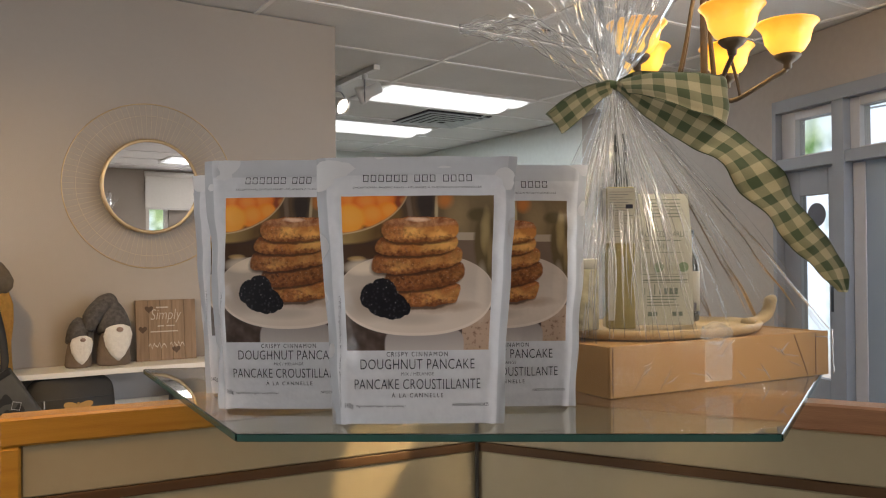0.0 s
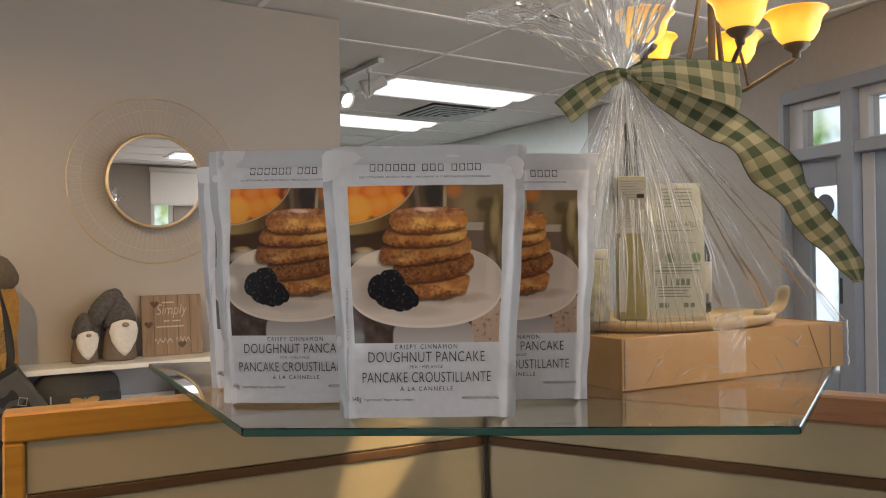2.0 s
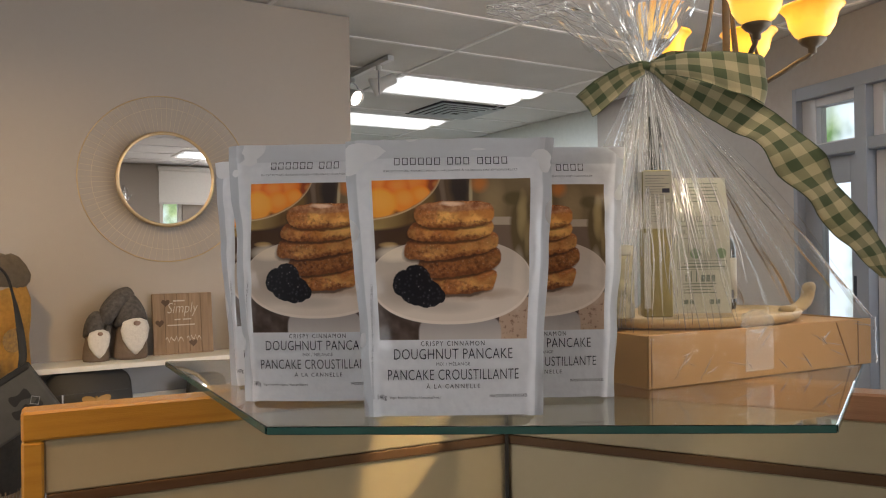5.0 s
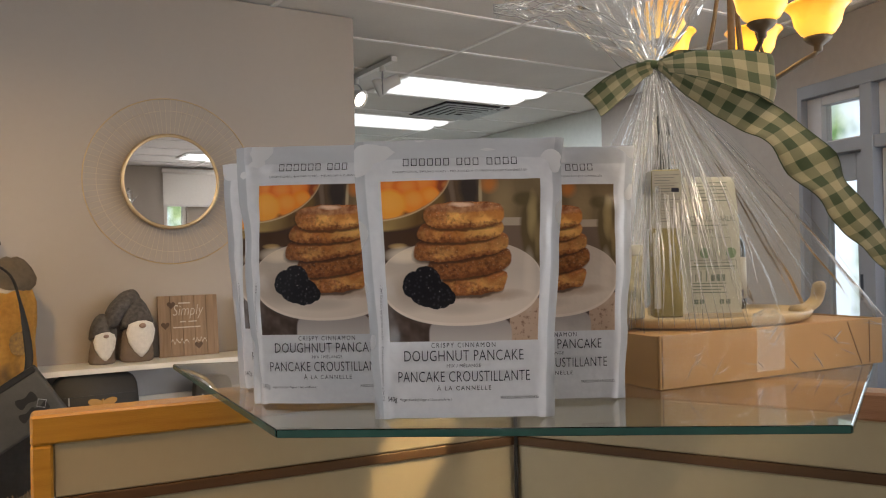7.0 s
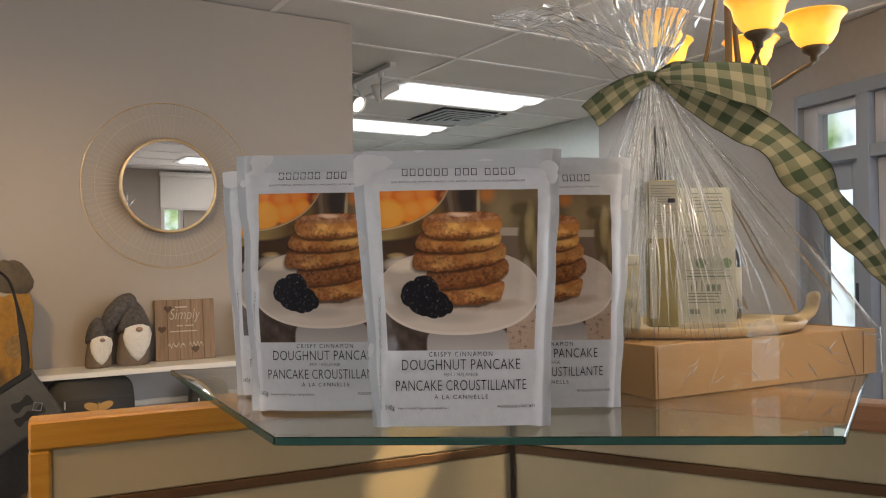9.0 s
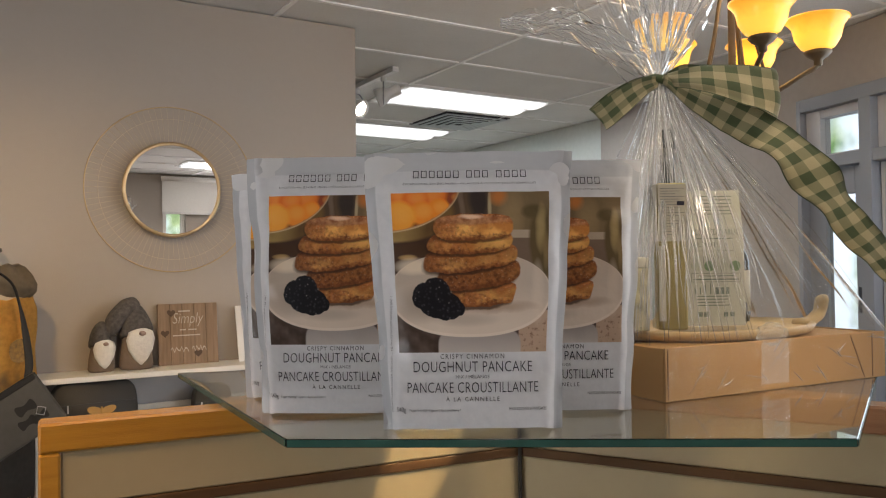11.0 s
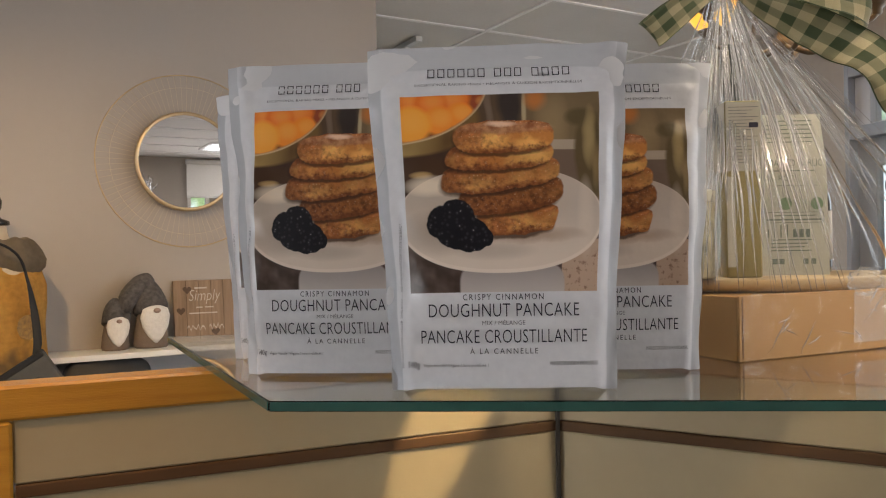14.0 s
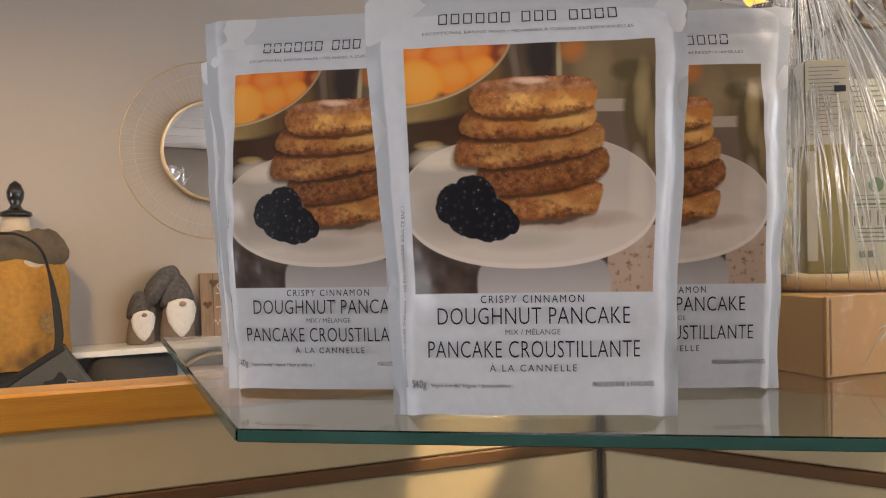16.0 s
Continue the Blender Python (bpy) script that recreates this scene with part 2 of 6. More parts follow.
def counter_wall(m, length, oak, label, end_post):
    """A framed laminate wall: cap, end post, strip, upper and lower panel. y runs to the seen side."""
    t = thing("counter_wall", m, label, "counter")
    boxed("upper_panel", (0.001, length - 0.0003, -0.030, -0.002, 1.190, 1.254), PANEL, t)
    boxed("lower_panel", (0.001, length - 0.0003, -0.030, -0.002, 0.02, 1.176), PANEL, t)
    boxed("strip", (0.001, length - 0.002, -0.029, 0.0005, 1.1765, 1.1895), STRIP, t, "dark brown wooden strip", bevel=0.001)
    boxed("cap", (-0.012, length + 0.024, -0.042, 0.002, 1.2545, 1.2895), oak, t, "varnished oak cap with rounded edges", bevel=0.003)
    if end_post:
        boxed("end_post", (length, length + 0.024, -0.042, 0.002, 0.0, 1.254), OAK, t, bevel=0.003)
    return t


counter_wall(along(LEFT_D, 1), 0.633, OAK_H, "cream laminate counter wall with golden oak cap and brown strip", True)
counter_wall(along(RIGHT_D, -1), 1.25, OAK_RED, "cream laminate counter wall with reddish wood cap and brown strip", False)
bm = bmesh.new()
box(bm, CORNER.x - 0.0025, CORNER.x + 0.0025, CORNER.y - 0.006, CORNER.y + 0.004, 0.02, 1.25)
tagged(as_object("corner_joint", bm, SEAM), "dark upright joint where two counter walls meet", "joint", kind="structure")

GLASS_M = glass_mat("clear_glass", (0.93, 0.97, 0.95), 0.0, 1.5)
GLASS_EDGE = mat("green_glass_edge", (0.030, 0.115, 0.095), 0.15, grain=0.6, scale=30, second=(0.02, 0.07, 0.06), spec=0.6)
bm = bmesh.new()
outline = [(0.027, 1.925), (0.581, 1.908), (0.862, 2.400), (0.70, 2.58), (-0.02, 2.58), (-0.16, 2.435), (-0.256, 2.42)]
low = [bm.verts.new((x, y, GLASS - 0.0085)) for x, y in outline]
high = [bm.verts.new((x, y, GLASS)) for x, y in outline]
bm.faces.new(low[::-1])
bm.faces.new(high)
for k in range(len(outline)):
    bm.faces.new((low[k], low[(k + 1) % len(outline)], high[(k + 1) % len(outline)], high[k]))
bmesh.ops.bevel(bm, geom=bm.edges[:], offset=0.001, segments=1, affect="EDGES")
shelf = thing("glass_shelf", Matrix(), "clear glass corner shelf with green polished edges on the counter", "glass shelf")
pane = part("pane", bm, GLASS_M, shelf)
pane.visible_shadow = False
for k, (p, q) in enumerate(zip(outline, outline[1:] + outline[:1])):
    p, q = Vector((*p, 0)), Vector((*q, 0))
    d = (q - p).normalized()
    o = Vector((d.y, -d.x, 0))
    bm = bmesh.new()
    m = Matrix(((d.x, o.x, 0, p.x), (d.y, o.y, 0, p.y), (0, 0, 1, GLASS), (0, 0, 0, 1)))
    box(bm, 0.001, (q - p).length - 0.001, 0.0002, 0.0009, -0.0078, -0.0007, 0.0003, m)
    part("polished_edge", bm, GLASS_EDGE, shelf, "green polished glass edge")

# ---- printed picture for the pouches ----
class Net:
    """Small arithmetic on shader sockets."""
    def __init__(self, nt):
        self.nt = nt

    def math(self, op, *args, clamp=False):
        n = self.nt.nodes.new("ShaderNodeMath")
        n.operation, n.use_clamp = op, clamp
        for k, a in enumerate(args):
            if isinstance(a, (int, float)):
                n.inputs[k].default_value = a
            else:
                self.nt.links.new(a, n.inputs[k])
        return n.outputs[0]

    def mix(self, fac, a, b, blend="MIX"):
        n = self.nt.nodes.new("ShaderNodeMix")
        n.data_type, n.blend_type = "RGBA", blend
        for k, v in (("Factor", fac), ("A", a), ("B", b)):
            s = n.inputs[k] if k != "Factor" else n.inputs[0]
            if k != "Factor":
                s = n.inputs[6 if k == "A" else 7]
            if isinstance(v, tuple):
                s.default_value = (*v, 1)
            elif isinstance(v, (int, float)):
                s.default_value = v
            else:
                self.nt.links.new(v, s)
        return n.outputs[2]

    def noise(self, vec, scale, detail=3, kind="ShaderNodeTexNoise", out="Fac"):
        n = self.nt.nodes.new(kind)
        n.inputs["Scale"].default_value = scale
        if kind == "ShaderNodeTexNoise":
            n.inputs["Detail"].default_value = detail
        self.nt.links.new(vec, n.inputs["Vector"])
        return n.outputs[out]

    def blob(self, p, q, cx, cy, rx, ry, soft=0.06, power=2.0):
        """1 inside an ellipse (or a squarer form), 0 outside."""
        a = self.math("POWER", self.math("ABSOLUTE", self.math("MULTIPLY", self.math("SUBTRACT", p, cx), 1 / rx)), power)
        b = self.math("POWER", self.math("ABSOLUTE", self.math("MULTIPLY", self.math("SUBTRACT", q, cy), 1 / ry)), power)
        d = self.math("ADD", a, b)
        return self.math("MULTIPLY_ADD", self.math("SUBTRACT", 1.0, d), 0.5 / soft, 0.5, clamp=True)

    def ramp(self, x, lo, hi):
        return self.math("MULTIPLY", self.math("SUBTRACT", x, lo), 1 / (hi - lo), clamp=True)


def print_material():
    m = bpy.data.materials.new("printed_matte_film")
    m.use_nodes = True
    nt = m.node_tree
    N = Net(nt)
    bsdf = nt.nodes["Principled BSDF"]
    uv = nt.nodes.new("ShaderNodeUVMap")
    uv.uv_map = "print"
    sep = nt.nodes.new("ShaderNodeSeparateXYZ")
    nt.links.new(uv.outputs[0], sep.inputs[0])
    p0, q0 = sep.outputs[0], sep.outputs[1]
    vec = uv.outputs[0]
    n1 = N.noise(vec, 7, 4)
    n2 = N.noise(vec, 11, 4)
    fine = N.noise(vec, 60, 3)
    mid = N.noise(vec, 19, 5)
    p = N.math("MULTIPLY_ADD", N.math("SUBTRACT", n1, 0.5), 0.06, p0)
    q = N.math("MULTIPLY_ADD", N.math("SUBTRACT", N.math("MULTIPLY_ADD", mid, 0.4, N.math("MULTIPLY", n2, 0.6)), 0.5), 0.048, q0)
    # out-of-focus room behind the plate
    soft = N.noise(vec, 3.2, 2)
    ps = N.math("MULTIPLY_ADD", N.math("SUBTRACT", soft, 0.5), 0.10, p0)
    col = N.mix(N.ramp(p0, 0.30, 0.72), (0.050, 0.026, 0.018), (0.16, 0.115, 0.062))
    col = N.mix(N.blob(ps, q0, 0.56, 0.93, 0.055, 0.17, 0.6), col, (0.035, 0.026, 0.024))
    col = N.mix(N.math("MULTIPLY", N.blob(ps, q0, 0.455, 0.93, 0.016, 0.14, 0.8), 0.6), col, (0.20, 0.15, 0.12))
    col = N.mix(N.blob(p0, q0, 0.622, 0.90, 0.011, 0.105, 0.8), col, (0.36, 0.31, 0.20))
    col = N.mix(N.math("MULTIPLY", N.blob(p0, q0, 0.68, 0.965, 0.05, 0.05, 0.9), 0.9), col, (0.48, 0.17, 0.04))
    col = N.mix(N.math("MULTIPLY", N.blob(ps, q0, 0.76, 0.84, 0.07, 0.13, 0.9), 0.8), col, (0.27, 0.20, 0.11))
    col = N.mix(N.blob(p0, q0, 0.84, 0.62, 0.14, 0.125, 0.15, 6), col, (0.15, 0.105, 0.080))
    col = N.mix(N.blob(p0, q0, 0.84, 0.725, 0.14, 0.026, 0.4, 4), col, (0.37, 0.315, 0.255))
    # dark jug with a bright flank
    col = N.mix(N.blob(ps, q0, 0.955, 0.66, 0.085, 0.22, 0.25), col, (0.105, 0.075, 0.034))
    col = N.mix(N.blob(ps, q0, 0.90, 0.87, 0.075, 0.045, 0.5), col, (0.10, 0.075, 0.034))
    col = N.mix(N.math("MULTIPLY", N.blob(ps, q0, 0.950, 0.765, 0.028, 0.13, 0.9), 0.9), col, (0.33, 0.255, 0.125))
    col = N.mix(N.math("MULTIPLY", N.blob(ps, q0, 0.985, 0.62, 0.018, 0.10, 0.9), 0.7), col, (0.26, 0.19, 0.09))
    # gilt bowl of apricots
    bowl = N.blob(p0, q0, 0.02, 0.87, 0.375, 0.19, 0.10)
    side_c = N.mix(N.ramp(p0, 0.0, 0.22), (0.42, 0.30, 0.12), (0.10, 0.055, 0.020))
    col = N.mix(bowl, col, N.mix(N.ramp(soft, 0.35, 0.65), side_c, (0.19, 0.115, 0.04)))
    col = N.mix(N.blob(p0, q0, -0.06, 1.065, 0.50, 0.325, 0.018), col, (0.52, 0.40, 0.25))
    inner = N.blob(p0, q0, -0.06, 1.068, 0.491, 0.317, 0.04)
    col = N.mix(inner, col, (0.20, 0.045, 0.014))
    for cx, cy, rx, c in ((0.25, 0.975, 0.105, (0.66, 0.15, 0.020)), (0.40, 0.955, 0.045, (0.27, 0.055, 0.02)), (0.05, 0.975, 0.10, (0.66, 0.155, 0.022)), (0.15, 0.955, 0.085, (0.70, 0.17, 0.025)),
                          (0.30, 0.890, 0.072, (0.80, 0.265, 0.030)), (0.19, 0.865, 0.080, (0.78, 0.27, 0.035)), (0.045, 0.845, 0.105, (0.84, 0.36, 0.05))):
        col = N.mix(N.math("MULTIPLY", inner, N.blob(p0, q0, cx, cy, rx, rx * 0.95, 0.30)), col, c)
        col = N.mix(N.math("MULTIPLY", inner, N.math("MULTIPLY", N.blob(p0, q0, cx + 0.012, cy + 0.012, rx * 0.6, rx * 0.5, 0.9), 0.35)), col, (0.92, 0.47, 0.12))
    # dark table under the bowl and its gilt glints
    col = N.mix(N.blob(ps, q0, 0.10, 0.605, 0.19, 0.070, 0.40), col, (0.060, 0.030, 0.016))
    col = N.mix(N.math("MULTIPLY", N.blob(ps, q0, 0.085, 0.582, 0.045, 0.016, 0.8), 0.8), col, (0.50, 0.34, 0.15))
    # what stands under the plate
    streak = N.noise(vec, 9, 2)
    col = N.mix(N.math("LESS_THAN", q0, 0.30), col, N.mix(N.ramp(streak, 0.4, 0.65), (0.050, 0.032, 0.026), (0.105, 0.078, 0.066)))
    stone = N.mix(N.ramp(N.noise(vec, 34, 3), 0.56, 0.68), (0.42, 0.31, 0.235), (0.23, 0.145, 0.10))
    col = N.mix(N.blob(p0, q0, 1.02, 0.05, 0.215, 0.20, 0.06, 5), col, stone)
    foot = N.mix(N.ramp(q0, 0.0, 0.11), (0.44, 0.42, 0.41), (0.30, 0.275, 0.27))
    col = N.mix(N.blob(p0, q0, 0.545, 0.0, 0.275, 0.145, 0.08, 4), col, foot)
    # plate: bright rim, body that falls off away from the window, shade beside the food
    col = N.mix(N.blob(p0, q0, 0.488, 0.352, 0.528, 0.262, 0.016, 2.25), col, (0.66, 0.60, 0.54))
    body = N.mix(N.ramp(p0, 0.1, 0.9), (0.44, 0.385, 0.33), (0.47, 0.415, 0.365))
    body = N.mix(N.ramp(q0, 0.42, 0.16), body, (0.60, 0.535, 0.47))
    col = N.mix(N.blob(p0, q0, 0.488, 0.361, 0.519, 0.253, 0.02, 2.25), col, body)
    col = N.mix(N.math("MULTIPLY", N.blob(p0, q0, 0.93, 0.36, 0.035, 0.16, 0.9), 0.5), col, (0.62, 0.55, 0.48))
    col = N.mix(N.math("MULTIPLY", N.blob(p0, q0, 0.13, 0.525, 0.11, 0.045, 0.8), 0.8), col, (0.74, 0.66, 0.54))
    col = N.mix(N.math("MULTIPLY", N.blob(p, q, 0.62, 0.275, 0.25, 0.035, 0.9), 0.65), col, (0.30, 0.19, 0.12))
    col = N.mix(N.math("MULTIPLY", N.blob(p0, q0, 0.16, 0.29, 0.16, 0.09, 0.9), 0.6), col, (0.27, 0.22, 0.18))
    col = N.mix(N.math("MULTIPLY", N.blob(p0, q0, 0.46, 0.195, 0.17, 0.035, 0.9), 0.5), col, (0.36, 0.31, 0.265))
    # stack of five pancakes, lowest first: sugared crust, pale torn sides, dark gaps
    sugar = N.ramp(fine, 0.53, 0.66)
    tiny = N.ramp(N.noise(vec, 130, 2), 0.50, 0.66)
    rough = N.noise(vec, 44, 4)
    for cx, cy, rx, ry, pale, tilt, lit in ((0.573, 0.352, 0.212, 0.080, 0.55, 0.06, 0.9), (0.543, 0.470, 0.268, 0.088, 0.10, 0.11, 0.62), (0.494, 0.575, 0.303, 0.084, 0.50, 0.10, 0.85),
                                            (0.492, 0.675, 0.276, 0.076, 0.85, 0.05, 0.95), (0.520, 0.772, 0.258, 0.086, 1.0, 0.02, 1.1)):
        qt = N.math("SUBTRACT", q, N.math("MULTIPLY", N.math("SUBTRACT", p, cx), tilt))
        col = N.mix(N.math("MULTIPLY", N.blob(p, qt, cx - 0.01, cy - 0.018, rx * 0.98, ry, 0.16, 2.6), 0.80), col, (0.030, 0.010, 0.005))
        inside = N.blob(p, qt, cx, cy, rx, ry, 0.05, 2.9)
        rise = N.math("MULTIPLY_ADD", N.math("SUBTRACT", rough, 0.5), 0.10, qt)
        crust = N.mix(N.ramp(N.math("MULTIPLY_ADD", mid, 0.5, N.math("MULTIPLY", rough, 0.5)), 0.38, 0.62), tuple(c * lit for c in (0.130, 0.034, 0.010)), tuple(c * lit for c in (0.50, 0.185, 0.060)))
        crust = N.mix(N.math("MULTIPLY", N.math("MULTIPLY", sugar, tiny), 0.75), crust, tuple(c * lit for c in (0.74, 0.52, 0.36)))
        dough = N.mix(N.ramp(n1, 0.36, 0.62), tuple(c * lit for c in (0.78, 0.47, 0.15)), tuple(c * lit for c in (0.46, 0.185, 0.045)))
        belt = N.math("MULTIPLY", N.ramp(rise, cy + ry * 0.42, cy + ry * 0.02), N.ramp(rise, cy - ry * 0.92, cy - ry * 0.45))
        flank = N.ramp(N.math("MULTIPLY_ADD", N.math("SUBTRACT", n2, 0.5), 1.3, p), cx - rx * 0.75, cx - rx * 0.1)
        cake = N.mix(N.math("MULTIPLY", N.math("MULTIPLY", belt, N.math("MULTIPLY_ADD", flank, 0.75, 0.25)), pale), crust, dough)
        cake = N.mix(N.math("MULTIPLY", N.ramp(qt, cy - ry * 0.55, cy - ry * 1.0), 0.8), cake, (0.13, 0.038, 0.012))
        cake = N.mix(N.math("MULTIPLY", N.ramp(p, cx - rx * 0.62, cx - rx * 1.02), 0.55), cake, (0.10, 0.036, 0.014))
        col = N.mix(inside, col, cake)
    topping = N.math("MULTIPLY", N.blob(p, q, 0.515, 0.818, 0.23, 0.030, 0.5), 0.8)
    col = N.mix(topping, col, N.mix(N.ramp(mid, 0.38, 0.62), (0.27, 0.095, 0.040), (0.50, 0.265, 0.145)))
    col = N.mix(N.math("MULTIPLY", N.blob(p, q, 0.50, 0.838, 0.07, 0.014, 0.8), 0.85), col, (0.78, 0.60, 0.46))
    # blackberries
    cells = N.noise(vec, 40, kind="ShaderNodeTexVoronoi", out="Distance")
    berry = N.mix(N.ramp(cells, 0.46, 0.12), (0.004, 0.004, 0.007), (0.030, 0.029, 0.042))
    berry = N.mix(N.math("MULTIPLY", N.math("LESS_THAN", cells, 0.12), N.ramp(N.noise(vec, 21, 2), 0.42, 0.60)), berry, (0.30, 0.29, 0.31))
    for cx, cy, rx, ry in ((0.205, 0.340, 0.100, 0.088), (0.265, 0.355, 0.090, 0.100), (0.335, 0.275, 0.100, 0.085), (0.405, 0.262, 0.046, 0.045), (0.27, 0.285, 0.12, 0.080)):
        col = N.mix(N.blob(p, q, cx, cy, rx, ry, 0.06), col, berry)
    # the picture's edge, and white film round it
    edge = N.math("MAXIMUM", N.math("ABSOLUTE", N.math("SUBTRACT", p0, 0.5)), N.math("ABSOLUTE", N.math("SUBTRACT", q0, 0.5)))
    inside = N.math("MULTIPLY_ADD", N.math("SUBTRACT", 0.5, edge), 300.0, 0.5, clamp=True)
    film = N.mix(N.ramp(mid, 0.3, 0.7), (0.77, 0.78, 0.81), (0.72, 0.73, 0.765))
    u_abs = N.math("ABSOLUTE", N.math("SUBTRACT", N.math("MULTIPLY", p0, 1.525), 0.755))
    seal = N.ramp(N.math("MULTIPLY_ADD", N.math("SUBTRACT", n1, 0.5), 0.008, u_abs), 0.895, 0.910)
    head = N.ramp(N.math("MULTIPLY_ADD", q0, 0.5745, 0.2715), 0.928, 0.934)
    film = N.mix(N.math("MAXIMUM", N.math("MULTIPLY", head, 0.6), seal), film, (0.50, 0.522, 0.555))
    col = N.mix(1.0, col, (1.34, 1.26, 1.20), "MULTIPLY")
    nt.links.new(N.mix(inside, film, col), bsdf.inputs["Base Color"])
    bsdf.inputs["Roughness"].default_value = 0.30
    bsdf.inputs["Specular IOR Level"].default_value = 0.4
    bump = nt.nodes.new("ShaderNodeBump")
    bump.inputs["Strength"].default_value, bump.inputs["Distance"].default_value = 0.5, 0.004
    nt.links.new(N.noise(vec, 5, 3), bump.inputs["Height"])
    nt.links.new(bump.outputs[0], bsdf.inputs["Normal"])
    return m


PRINT = print_material()
FILM = mat("white_film", (0.74, 0.745, 0.76), 0.42, grain=0.3, scale=30, bump=0.15, bump_scale=40, second=(0.69, 0.69, 0.71))
INK = mat("dark_ink", (0.018, 0.019, 0.034), 0.6, spec=0.2)
INK_GREY = mat("grey_ink", (0.13, 0.13, 0.155), 0.6, spec=0.2)


def letters(text, width=None, height=None, align="CENTER", spacing=1.0, bold=0.0):
    """Flat letter outlines in x (across) and y (up), centred, of a given width or height in metres, as vertices and faces."""
    data = bpy.data.curves.new("letters", "FONT")
    data.body, data.align_x, data.align_y, data.resolution_u = text, align, "BOTTOM_BASELINE", 3
    data.space_character, data.offset = spacing, bold
    ob = bpy.data.objects.new("letters", data)
    scene.collection.objects.link(ob)
    bpy.context.view_layer.update()
    me = bpy.data.meshes.new_from_object(ob.evaluated_get(bpy.context.evaluated_depsgraph_get()))
    vs = np.array([v.co[:2] for v in me.vertices])
    fs = [tuple(f.vertices) for f in me.polygons]
    bpy.data.objects.remove(ob)
    bpy.data.meshes.remove(me)
    bpy.data.curves.remove(data)
    span = vs.max(0) - vs.min(0)
    k = np.array([width / span[0] if width else height / span[1], height / span[1] if height else width / span[0]])
    return vs * k, fs


LINES = [  # words, place across, place up, width, height, ink
    ("EXCEPTIONAL BAKING MIXES \u2022 M\u00c9LANGES \u00c0 CUISSON EXCEPTIONNELLES", 0.0, 0.2565, 0.142, 0.0027, 1),
    ("CRISPY CINNAMON", 0.0, 0.0733, 0.0640, 0.0048, 0),
    ("DOUGHNUT PANCAKE", 0.0, 0.0600, 0.1195, 0.0105, 0),
    ("MIX / M\u00c9LANGE", 0.0, 0.0535, 0.034, 0.0042, 1),
    ("PANCAKE CROUSTILLANTE", 0.0, 0.0392, 0.132, 0.0105, 0),
    ("\u00c0 LA CANNELLE", 0.0, 0.0306, 0.054, 0.0055, 0),
    ("540g", -0.0725, 0.0200, 0.0095, 0.0065, 0),
    ("Vegan friendly! V\u00e9gane ? Sans probl\u00e8me !", -0.0385, 0.0205, 0.052, 0.0032, 0),
    ("MAKES/DONNE # PANCAKES", 0.0555, 0.0210, 0.038, 0.0034, 0),
]
PH, PT, PB = 0.293, 0.1135, 0.0915


